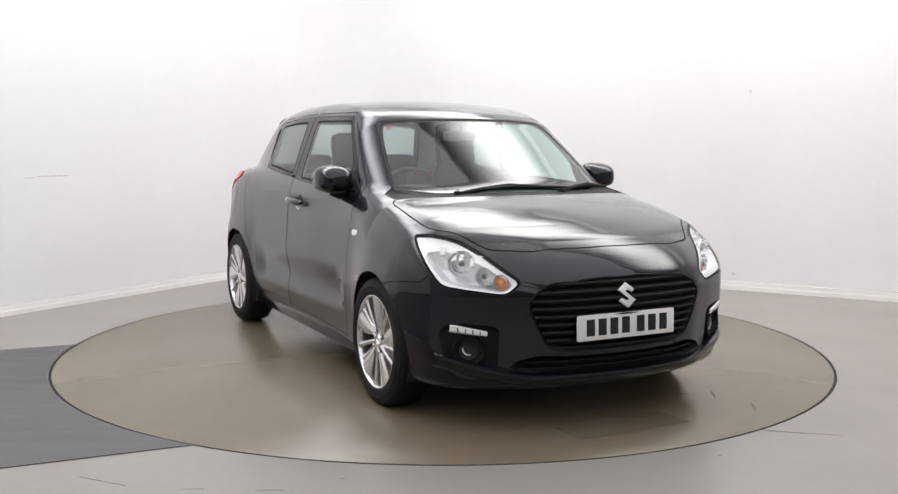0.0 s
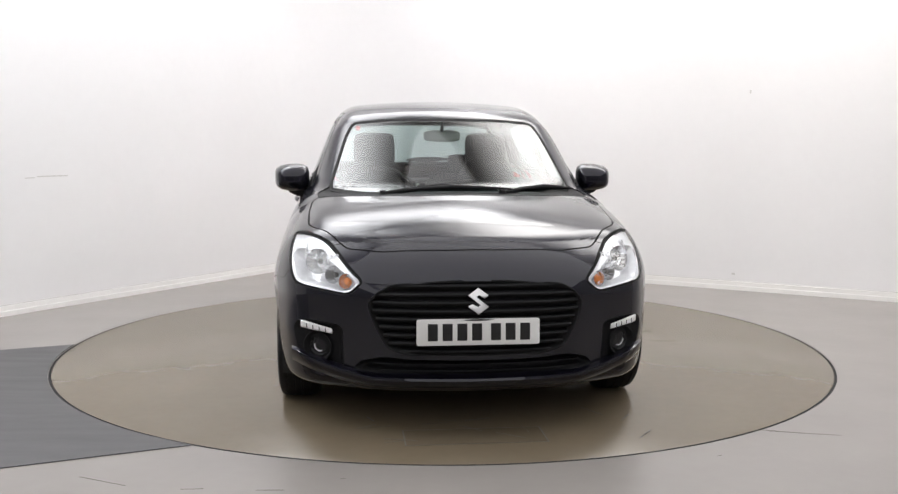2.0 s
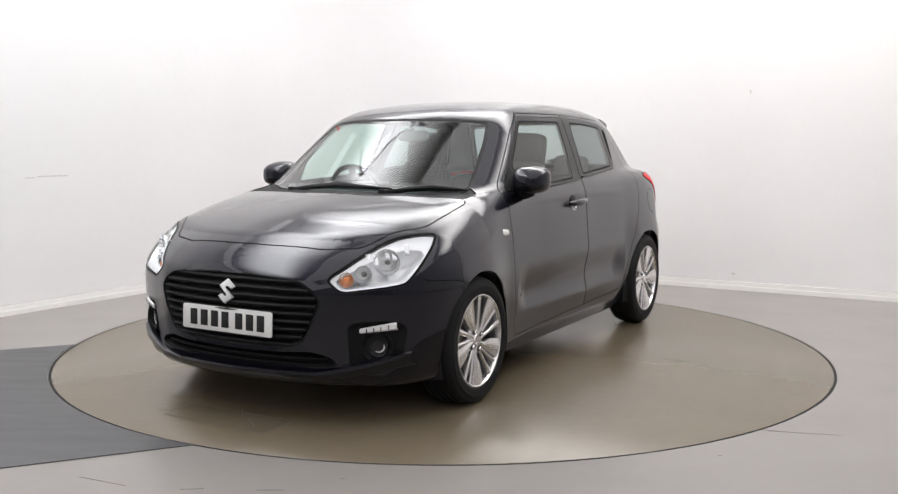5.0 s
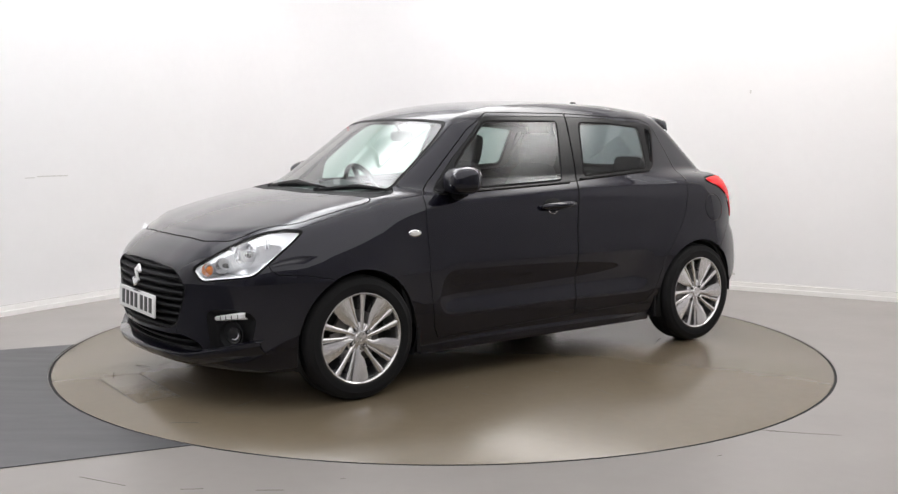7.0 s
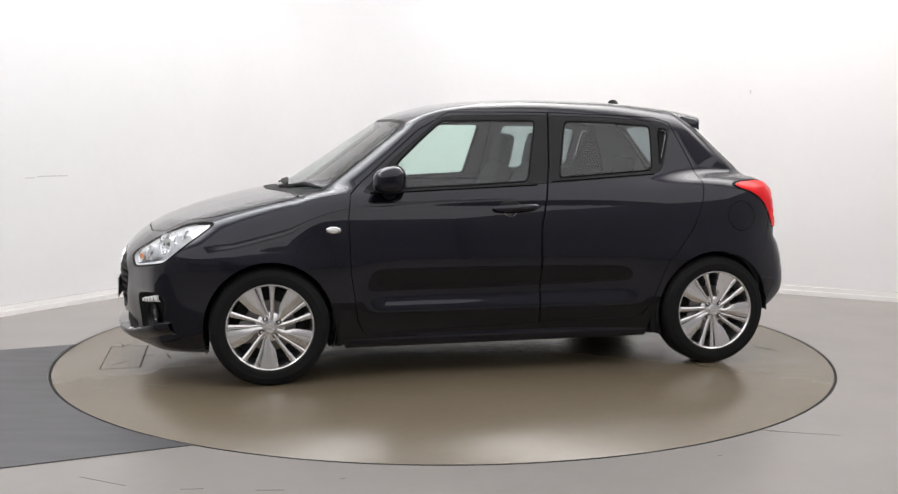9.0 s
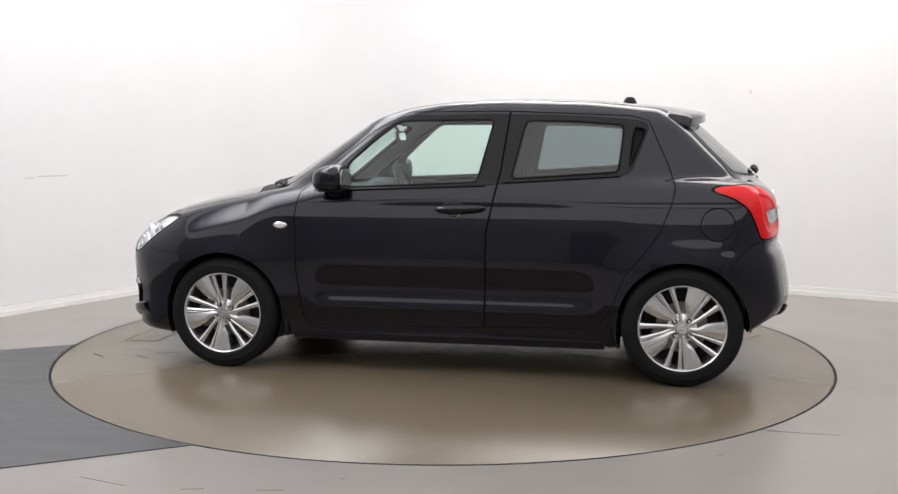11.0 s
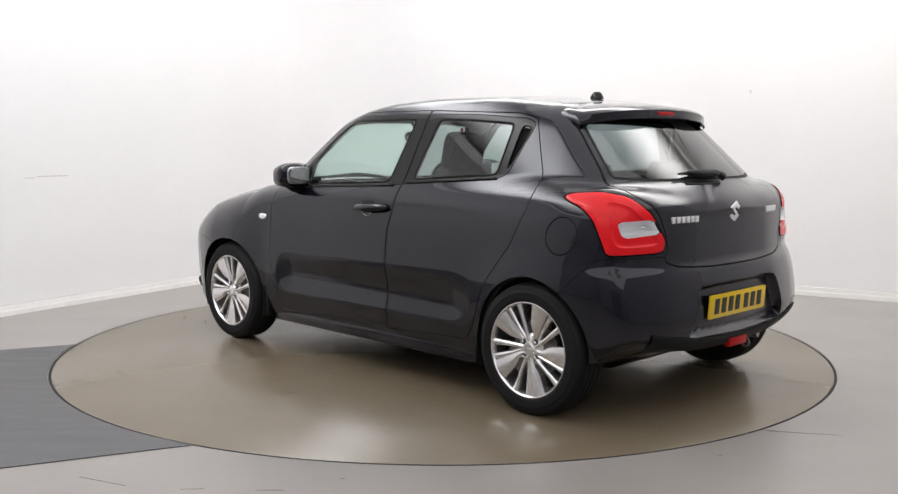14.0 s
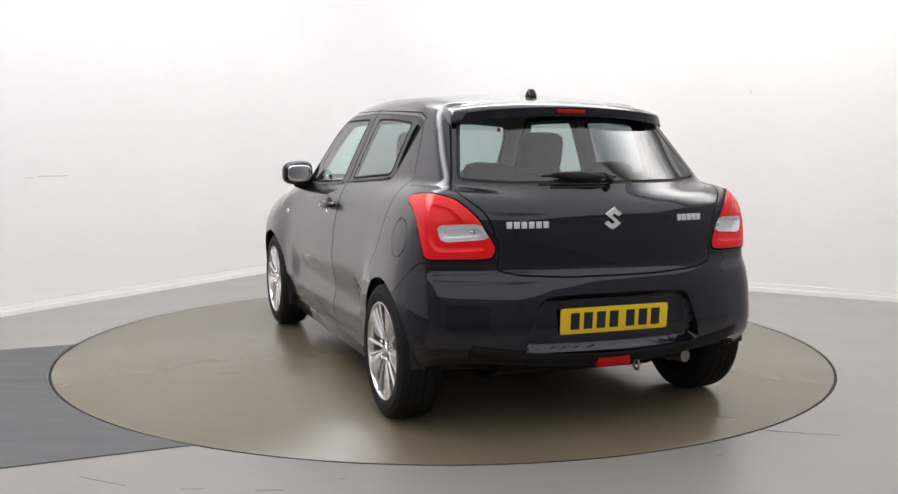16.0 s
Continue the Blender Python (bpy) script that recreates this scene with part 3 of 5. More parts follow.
def sheet(rows, thick):
    """A bmesh of a solid sheet through a grid of points, thickened along its normals."""
    g = np.array(rows, float)
    du, dv = np.gradient(g, axis=0), np.gradient(g, axis=1)
    n = np.cross(du, dv)
    n /= np.linalg.norm(n, axis=-1, keepdims=True) + 1e-12
    bm = bmesh.new()
    a = [[bm.verts.new(p) for p in r] for r in g]
    b = [[bm.verts.new(p) for p in r] for r in g - n * thick]
    h, w = len(a), len(a[0])
    for i in range(h - 1):
        for j in range(w - 1):
            bm.faces.new((a[i][j], a[i + 1][j], a[i + 1][j + 1], a[i][j + 1]))
            bm.faces.new((b[i][j], b[i][j + 1], b[i + 1][j + 1], b[i + 1][j]))
    for i in range(h - 1):
        for j in (0, w - 1):
            bm.faces.new((a[i][j], a[i + 1][j], b[i + 1][j], b[i][j]))
    for j in range(w - 1):
        for i in (0, h - 1):
            bm.faces.new((a[i][j], a[i][j + 1], b[i][j + 1], b[i][j]))
    return bm


def tube(bm, pts, r, steps=10, taper=None):
    """A round bar along points."""
    pts = [Vector(p) for p in pts]
    rings = []
    for k, p in enumerate(pts):
        d = (pts[min(k + 1, len(pts) - 1)] - pts[max(k - 1, 0)]).normalized()
        u = d.orthogonal().normalized() if not rings else (u0 - d * u0.dot(d)).normalized()
        u0 = u
        w = d.cross(u)
        rr = r if taper is None else r * taper[k]
        rings.append([bm.verts.new(p + (u * math.cos(math.tau * j / steps) + w * math.sin(math.tau * j / steps)) * rr) for j in range(steps)])
    for a, b in zip(rings, rings[1:]):
        for j in range(steps):
            bm.faces.new((a[j], a[(j + 1) % steps], b[(j + 1) % steps], b[j]))
    bm.faces.new(rings[0][::-1]), bm.faces.new(rings[-1])


def ball(bm, lo, hi, m=None, power=2.6, n=28):
    """A rounded, boxy blob that fills lo to hi."""
    lo, hi = Vector(lo), Vector(hi)
    c, h = (lo + hi) / 2, (hi - lo) / 2
    made = bmesh.ops.create_uvsphere(bm, u_segments=n, v_segments=n // 2, radius=1)["verts"]
    for v in made:
        d = v.co.normalized()
        r = (abs(d.x) ** power + abs(d.y) ** power + abs(d.z) ** power) ** (-1 / power)
        v.co = Vector([c[i] + d[i] * r * h[i] for i in range(3)])
    if m is not None:
        bmesh.ops.transform(bm, matrix=m, verts=made)
    return made


HEAD_LAMP = [(1.022, 0.651), (0.848, 0.752), (0.750, 0.797), (0.674, 0.822), (0.575, 0.836), (0.492, 0.828), (0.535, 0.768), (0.625, 0.674), (0.680, 0.624), (0.832, 0.604), (0.960, 0.587)]
LAMP_WELL = [(0.985, 0.648), (0.850, 0.718), (0.748, 0.758), (0.655, 0.778), (0.585, 0.770), (0.572, 0.745), (0.640, 0.690), (0.695, 0.643), (0.840, 0.622), (0.950, 0.606)]
TAIL_LAMP = [(0.398, 1.000), (0.440, 1.020), (0.560, 1.030), (0.670, 1.010), (0.735, 0.970), (0.785, 0.925), (0.850, 0.812), (0.838, 0.762), (0.800, 0.754), (0.566, 0.750), (0.545, 0.815), (0.512, 0.905), (0.470, 0.953), (0.425, 0.975)]
SCREEN = [(-0.2, 0.955), (0.40, 0.962), (0.640, 0.985), (0.553, 1.257), (0.507, 1.345), (0.30, 1.362), (-0.2, 1.367)]
FRONT_WINDOW = [(0.555, 0.984), (0.560, 1.118), (0.42, 1.245), (0.288, 1.354), (-0.243, 1.358), (-0.165, 1.018), (0.15, 1.002)]
REAR_WINDOW = [(-0.402, 1.355), (-0.65, 1.350), (-0.925, 1.330), (-0.898, 1.074), (-0.33, 1.036)]
WINDOW_BAND = [(0.745, 0.968), (0.56, 1.150), (0.275, 1.378), (-0.26, 1.384), (-0.65, 1.376), (-0.99, 1.352), (-1.050, 1.325), (-0.960, 1.085), (-0.895, 1.055), (-0.33, 1.018), (-0.1, 1.002), (0.3, 0.98)]
QUARTER = [(-0.965, 1.322), (-1.035, 1.308), (-0.962, 1.120), (-0.940, 1.105)]
FRONT_DOOR = [(0.805, 0.965), (0.822, 0.85), (0.812, 0.55), (0.775, 0.30), (0.74, 0.235), (-0.213, 0.262), (-0.219, 0.77), (-0.285, 1.10), (-0.318, 1.402), (0.24, 1.400), (0.42, 1.300), (0.60, 1.148), (0.77, 1.000)]
REAR_DOOR = [(-0.318, 1.402), (-0.285, 1.10), (-0.219, 0.77), (-0.213, 0.262), (-0.80, 0.280), (-0.860, 0.36), (-0.935, 0.555), (-1.10, 0.770), (-1.165, 0.93), (-1.180, 1.01), (-1.155, 1.10), (-1.045, 1.350), (-0.95, 1.378)]
BONNET = [(1.848, -0.2), (1.846, 0.10), (1.817, 0.393), (1.750, 0.545), (1.68, 0.590), (1.60, 0.640), (1.53, 0.700), (1.47, 0.722), (1.30, 0.725), (1.10, 0.716), (1.058, 0.690), (1.08, 0.60), (1.14, 0.42), (1.20, 0.20), (1.215, -0.2)]
COWL = [(1.30, -0.2), (1.22, 0.20), (1.16, 0.42), (1.10, 0.60), (1.06, 0.690), (0.93, 0.690), (0.88, 0.60), (0.9, -0.2)]
GRILLE = [(-0.2, 0.656), (0.10, 0.656), (0.36, 0.640), (0.425, 0.605), (0.462, 0.556), (0.43, 0.47), (0.375, 0.368), (0.28, 0.345), (-0.2, 0.338)]
INTAKE = [(-0.2, 0.322), (0.26, 0.326), (0.40, 0.335), (0.49, 0.312), (0.525, 0.272), (0.386, 0.257), (-0.2, 0.246)]
FOG_PANEL = [(0.565, 0.462), (0.70, 0.478), (0.762, 0.468), (0.782, 0.43), (0.755, 0.31), (0.69, 0.268), (0.56, 0.262), (0.565, 0.36)]
FRONT_BUMPER = [(1.36, 0.0), (1.36, 0.60), (1.50, 0.628), (1.66, 0.640), (1.72, 0.86), (2.2, 0.95), (2.2, 0.0)]
REAR_GLASS = [(-0.2, 1.058), (0.42, 1.059), (0.608, 1.072), (0.507, 1.346), (0.36, 1.362), (-0.2, 1.370)]
HATCH = [(-0.2, 0.672), (0.22, 0.674), (0.44, 0.688), (0.528, 0.712), (0.51, 0.79), (0.56, 0.942), (0.655, 1.030), (0.625, 1.078), (0.535, 1.345), (0.48, 1.385), (-0.2, 1.405)]
PLATE_RECESS = [(-0.2, 0.605), (0.20, 0.607), (0.325, 0.602), (0.362, 0.580), (0.395, 0.480), (0.432, 0.372), (-0.2, 0.362)]
REAR_BUMPER = [(-1.36, 0.0), (-1.40, 0.58), (-1.56, 0.742), (-1.72, 0.745), (-2.2, 0.70), (-2.2, 0.0)]


def front(c):
    return c[:, 0] > 1.3


def rear(c):
    return c[:, 0] < -1.15


def flank(c):
    return c[:, 1] > 0.42


def arch(cx):
    return lambda p: np.hypot(p[:, 0] - cx, (p[:, 2] - 0.300) * 0.98) - 0.330


def ramp(phi, deep, width):
    return lambda p: deep * np.clip(-phi(p) / width, 0, 1)


def build_skin():
    s = Skin(400, 240)
    for cx in (1.225, -1.225):
        s.carve(arch(cx), flank, gap=0)
    # lamps
    solid = s.rest[s.v[s.rest].mean(axis=1)[:, 2] < 1.0]
    head = s.carve(outline(HEAD_LAMP, "lamp"), front, 0.010)
    tail = s.carve(outline(TAIL_LAMP, "rear_lamp"), rear, 0.008)
    # glass
    screen = s.carve(outline(SCREEN, "front", 3), lambda c: (c[:, 0] > 0.3) & (c[:, 2] > 0.94) & (cabin_field(c) < body_field(c) + 0.02), 0.016, 0.004)
    back_glass = s.carve(outline(REAR_GLASS, "front", 3), rear, 0.014, 0.004)
    # doors, each with its window
    doors = {}
    for key, shape, pane in (("front_door", FRONT_DOOR, FRONT_WINDOW), ("rear_door", REAR_DOOR, REAR_WINDOW)):
        whole = s.carve(outline(shape, "side", 0), flank, 0.005, 0.008)
        window, whole = s.carve(outline(pane, "side"), flank, 0.012, 0.006, source=whole)
        band, whole = s.carve(outline(WINDOW_BAND, "side"), flank, 0.004, 0.002, source=whole)
        quarter = None
        if key == "rear_door":
            quarter, band = s.carve(outline(QUARTER, "side"), flank, 0.008, 0.012, source=band)
        doors[key] = (whole, window, band, quarter)
    bonnet = s.carve(outline(BONNET, "top"), lambda c: (c[:, 0] > 0.8) & (c[:, 2] < 1.04), 0.007)
    cowl = s.carve(outline(COWL, "top"), lambda c: (c[:, 2] < 1.06) & (c[:, 2] > 0.85), 0.004)
    grille = s.carve(outline(GRILLE, "front"), front, 0)
    intake = s.carve(outline(INTAKE, "front"), front, 0)
    fog = s.carve(outline(FOG_PANEL, "front"), front, 0)
    hatch = s.carve(outline(HATCH, "front"), rear, 0.008)
    recess = s.carve(outline(PLATE_RECESS, "front"), rear, 0)
    nose = s.carve(outline(FRONT_BUMPER, "side", 1), front, 0.004, 0.004)
    tail_end = s.carve(outline(REAR_BUMPER, "side", 1), rear, 0.004, 0.004)
    cap = s.carve(lambda p: np.hypot(p[:, 0] + 1.386, p[:, 2] - 0.829) - 0.085, lambda c: flank(c) & rear(c), 0.006, 0.005)

    s.link("body", s.rest, PAINT, car, label="glossy black painted body shell")
    upper = s.rest[s.v[s.rest].mean(axis=1)[:, 2] > 1.0]
    s.link("headlining", upper, LINING, car, push=lambda p: np.full(len(p), 0.022), flip=True, label="pale grey roof lining")
    low = solid[(np.abs(s.v[solid].mean(axis=1)[:, 0]) < 1.55) & (s.v[solid].mean(axis=1)[:, 2] > 0.25)]
    s.link("cabin_lining", low[(s.v[low].mean(axis=1)[:, 0] < 0.95)], TRIM, car, push=lambda p: np.full(len(p), 0.05), flip=True, label="dark plastic cabin side trim")
    s.link("bonnet", bonnet[s.v[bonnet].mean(axis=1)[:, 0] > 1.0], PAINT, car, label="black bonnet with rounded shoulders")
    s.link("cowl", cowl, PLASTIC, car, push=lambda p: np.full(len(p), 0.004), label="black plastic panel below the windscreen")
    s.link("windscreen", screen, SCREEN_GLASS, car, label="clear green-tinted windscreen").visible_shadow = False
    fb = s.link("front_bumper", nose, PAINT, car, label="black painted front bumper")
    rb = s.link("rear_bumper", tail_end, PAINT, car, label="black painted rear bumper")
    gate = s.link("tailgate", hatch, PAINT, car, label="black painted tailgate")
    s.link("rear_window", back_glass, TINT, gate, label="tinted rear window").visible_shadow = False
    s.link("grille_backing", grille, SEAM, fb, push=ramp(outline(GRILLE, "front"), 0.045, 0.02), label="dark grille recess")
    s.link("lower_intake", intake, PLASTIC, fb, push=ramp(outline(INTAKE, "front"), 0.05, 0.02), label="black lower air intake")
    s.link("plate_recess", recess, PAINT, rb, push=ramp(outline(PLATE_RECESS, "front"), 0.044, 0.016))
    for side in "lr":
        for key, (whole, window, band, quarter) in doors.items():
            door = s.link(key, whole, PAINT, car, side, label="black painted " + key.replace("_", " "))
            s.link("window_frame", band, GLOSS_BLACK, door, side)
            pane = s.link("window_pane", window, CLEAR if key == "front_door" else REAR_CLEAR, door, side, label="clear glass" if key == "front_door" else "lightly grey tinted glass")
            pane.visible_shadow = False
            if quarter is not None:
                s.link("pillar_handle", quarter, PLASTIC, door, side, push=ramp(outline(QUARTER, "side"), 0.02, 0.015), label="black handle set in the pillar")
            inner = band[s.v[band].mean(axis=1)[:, 2] > 1.0]
            s.link("window_lining", inner, TRIM, door, side, push=lambda p: np.full(len(p), 0.02), flip=True)
        s.link("fuel_flap", cap, PAINT, car, side) if side == "l" else s.link("body_patch", cap, PAINT, car, side)
        s.link("fog_panel", fog, PLASTIC, fb, side, push=ramp(outline(FOG_PANEL, "front"), 0.022, 0.02), label="black plastic fog lamp surround")
        head_lamp(s, head, side)
        tail_lamp(s, tail, side)
    vs, ts, k = [], [], 0
    for tris, depth in s.grooves:
        used, back = np.unique(tris, return_inverse=True)
        if not len(used):
            continue
        d = np.zeros(len(s.v))
        d[:len(depth)] = depth
        v = s.v[used] - slope(s.v[used]) * d[used][:, None]
        for m, t in (((1, 1, 1), back.reshape(-1, 3)), ((1, -1, 1), back.reshape(-1, 3)[:, ::-1])):
            vs.append(v * np.array(m)), ts.append(t + k)
            k += len(v)
    link_mesh("panel_gap", np.concatenate(vs), np.concatenate(ts), SEAM, car, "thin black gaps between panels")
    return s, fb, rb, gate


def spin(sign):
    return 1 if sign == "l" else -1


def head_lamp(s, head, side):
    lamp = s.link("headlamp", head, LENS, car, side, label="clear headlamp with bright reflectors and amber bulb")
    lamp.visible_shadow = False
    phi = outline(HEAD_LAMP, "lamp")
    well = outline(LAMP_WELL, "lamp", 1)
    inner, band = s.split(head, well)
    s.link("reflector", band, REFLECTOR, lamp, side, push=lambda p: 0.004 + 0.010 * np.clip(-phi(p) / 0.02, 0, 1), label="bright silver band round the lamp well")
    s.link("lamp_well", inner, WELL, lamp, side, push=lambda p: 0.014 + 0.075 * np.clip(-well(p) / 0.030, 0, 1), label="grey chromed lamp well")
    k = spin(side)
    axis = Vector((0.86, 0.48 * k, 0.12)).normalized()
    for y, z, r, back in ((0.668, 0.717, 0.056, 0.040), (0.600, 0.668, 0.038, 0.040)):
        x = float(skin_x(y, z)) - back
        bm = bmesh.new()
        m = Matrix.Translation((x, y * k, z)) @ axis.to_track_quat("Z", "Y").to_matrix().to_4x4()
        lathe(bm, [(r * 1.02, 0.012), (r, 0.012), (r * 0.92, 0.000), (r * 0.75, -0.018), (r * 0.5, -0.034), (r * 0.2, -0.042), (0.002, -0.043)], 22, m)
        part("lamp_bowl", bm, FACET, lamp, smooth=False)
        bm = bmesh.new()
        lathe(bm, [(0.0005, 0.004), (0.007, 0.002), (0.011, -0.008), (0.012, -0.040)], 20, m)
        part("bulb", bm, DISC, lamp)
    # stepped chrome fins between the bowls
    for n in range(5):
        y = 0.585 + 0.030 * n
        z = 0.726 + 0.010 * n - 0.012 * (n % 2)
        x = float(skin_x(y, z)) - 0.052
        bm = bmesh.new()
        box(bm, (-0.022, -0.011, -0.030), (0.022, 0.011, 0.020), 0.003, Matrix.Translation((x, y * k, z)) @ pose(0, 0, 0, 8 * k, -18, 28 * k))
        part("reflector_fin", bm, FACET, lamp)
    bm = bmesh.new()
    m = Matrix.Translation((float(skin_x(0.545, 0.645)) - 0.030, 0.545 * k, 0.645)) @ axis.to_track_quat("Z", "Y").to_matrix().to_4x4()
    lathe(bm, [(0.034, 0.014), (0.032, 0.014), (0.024, -0.004), (0.012, -0.012), (0.002, -0.013)], 20, m)
    part("indicator_bowl", bm, FACET, lamp, smooth=False)
    bm = bmesh.new()
    lathe(bm, [(0.0005, 0.014), (0.012, 0.011), (0.019, 0.000), (0.020, -0.010)], 24, m)
    part("indicator", bm, AMBER, lamp, "amber indicator bulb")


def tail_lamp(s, tail, side):
    white = outline([(0.615, 0.900), (0.790, 0.905), (0.826, 0.842), (0.640, 0.828)], "rear_lamp", 1)
    clear, red = s.split(tail, white)
    inner = outline([(0.575, 0.985), (0.665, 0.965), (0.700, 0.94), (0.800, 0.83), (0.806, 0.795), (0.62, 0.788), (0.585, 0.84), (0.585, 0.92)], "rear_lamp")
    core, rim = s.split(red, inner)
    lamp = s.link("tail_lamp", rim, RED, car, side, push=lambda p: -0.006 * np.clip(-outline(TAIL_LAMP, "rear_lamp")(p) / 0.01, 0, 1), label="bright red wraparound tail lamp with clear insert")
    s.link("stop_lamp", core, RED, lamp, side, push=lambda p: 0.008 * np.clip(-inner(p) / 0.008, 0, 1) - 0.006, label="red inner lens")
    s.link("reversing_lamp", clear, LENS, lamp, side, push=lambda p: np.full(len(p), 0.001), label="clear reversing lamp lens").visible_shadow = False
    s.link("lamp_bowl", clear, WELL, lamp, side, push=lambda p: 0.004 + 0.03 * np.clip(-white(p) / 0.012, 0, 1), label="silver bowl")
    s.link("lamp_back", tail, TRIM, lamp, side, push=lambda p: np.full(len(p), 0.05), flip=True)
    k = spin(side)
    for x, y in ((-1.600, 0.675), (-1.655, 0.600)):
        bm = bmesh.new()
        lathe(bm, [(0.0005, 0.012), (0.012, 0.008), (0.017, -0.008)], 16, Matrix.Translation((x, y * k, 0.868)) @ pose(0, 0, 0, 0, -90, 25 * k))
        part("bulb", bm, CHROME, lamp)


skin, front_bumper, rear_bumper, tailgate = build_skin()
# ---- wheels ----
def wheel(x, side):
    k = spin(side)
    hub = new("wheel")
    hub.parent = car
    # the wheel's own axis z points out of the car
    hub.matrix_basis = Matrix.Translation((x, 0.772 * k, 0.303)) @ pose(0, 0, 0, -90 * k, 0, 0) @ pose(0, 0, 0, 0, 0, 12 if x > 0 else 31)
    tagged(hub, "silver alloy wheel with a black tyre")
    bm = bmesh.new()
    lathe(bm, [(0.208, -0.092), (0.235, -0.100), (0.275, -0.098), (0.296, -0.082), (0.3025, -0.060), (0.3035, -0.0585), (0.2995, -0.0575), (0.2995, -0.0505), (0.3035, -0.0495), (0.304, -0.018), (0.300, -0.017), (0.300, -0.009), (0.304, -0.008),
               (0.304, 0.018), (0.300, 0.019), (0.300, 0.027), (0.3035, 0.028), (0.303, 0.052), (0.2995, 0.053), (0.2995, 0.059), (0.3025, 0.060), (0.296, 0.080), (0.288, 0.088), (0.286, 0.0895), (0.283, 0.090), (0.265, 0.0955), (0.262, 0.0975), (0.258, 0.0965), (0.240, 0.0975), (0.228, 0.0965), (0.221, 0.091), (0.215, 0.070)], 96)
    part("tyre", bm, RUBBER, hub)
    bm = bmesh.new()
    lathe(bm, [(0.212, 0.070), (0.219, 0.086), (0.2215, 0.0905), (0.2205, 0.0935), (0.2165, 0.0940), (0.2115, 0.090), (0.2085, 0.080), (0.207, 0.066)], 96)
    rim = part("rim", bm, ALLOY, hub, "bright silver rim lip")
    # the same silver rim further in, its shade put into the colour
    bm = bmesh.new()
    lathe(bm, [(0.207, 0.066), (0.204, 0.050), (0.201, 0.020), (0.190, -0.080)], 96)
    part("rim_barrel", bm, SHADED_BARREL, hub, "silver inner barrel coloured dark for the shade behind the spokes")
    for n in range(5):
        turn = pose(0, 0, 0, 0, 0, 72 * n)
        bm = bmesh.new()
        blade(bm, [(0.038, -16, 16), (0.062, -14, 8), (0.080, -12.5, 9), (0.098, -11.3, 14), (0.115, -10.6, 17.5), (0.14, -10, 18), (0.165, -9.6, 17.5), (0.19, -9.4, 17), (0.2135, -9.3, 16.5)], turn, 0.070, 0.086, 0.034)
        part("spoke", bm, ALLOY, hub)
        bm = bmesh.new()
        blade(bm, [(0.045, -34, -15), (0.075, -25, -13.5), (0.105, -20, -11.5), (0.14, -18.5, -11.4), (0.18, -17.8, -11.0), (0.2135, -17.5, -11.0)], turn, 0.066, 0.079, 0.030)
        part("spoke_edge", bm, ALLOY, hub)
        bm = bmesh.new()
        blade(bm, [(0.040, -54, -26), (0.075, -45, -31), (0.11, -41, -31), (0.15, -38.5, -30), (0.19, -37.5, -29.5), (0.2135, -37.5, -29)], turn, 0.072, 0.084, 0.030)
        part("thin_spoke", bm, ALLOY, hub)
    bm = bmesh.new()
    lathe(bm, [(0.0005, 0.079), (0.026, 0.078), (0.029, 0.074), (0.060, 0.071), (0.074, 0.060), (0.070, 0.03)], 40)
    part("hub_cap", bm, ALLOY, hub)
    bm = bmesh.new()
    slab(bm, emblem(0.030), 0.0785, 0.0805)
    part("emblem", bm, CHROME, hub, smooth=False)
    for n in range(4):
        a = math.tau * n / 4 + 0.3
        bm = bmesh.new()
        lathe(bm, [(0.0005, 0.084), (0.006, 0.084), (0.0085, 0.081), (0.0085, 0.064)], 6, Matrix.Translation((0.050 * math.cos(a), 0.050 * math.sin(a), 0)))
        part("wheel_nut", bm, CHROME, hub)
        # raised black disc painted as the shade in the nut's well
        bm = bmesh.new()
        lathe(bm, [(0.0005, 0.0762), (0.0135, 0.0762), (0.0142, 0.070)], 20, Matrix.Translation((0.050 * math.cos(a), 0.050 * math.sin(a), 0)))
        part("nut_well_shade", bm, SEAM, hub)
    bm = bmesh.new()
    lathe(bm, [(0.03, 0.030), (0.128, 0.030), (0.130, 0.026), (0.130, 0.010), (0.03, 0.010)], 64)
    part("brake_disc", bm, DISC, hub)
    bm = bmesh.new()
    box(bm, (0.075, -0.06, 0.000), (0.145, 0.06, 0.048), 0.010)
    part("brake_caliper", bm, DISC, hub)
    bm = bmesh.new()
    lathe(bm, [(0.0005, 0.0), (0.188, 0.0), (0.19, -0.07)], 48)
    part("dust_shield", bm, UNDER, hub)


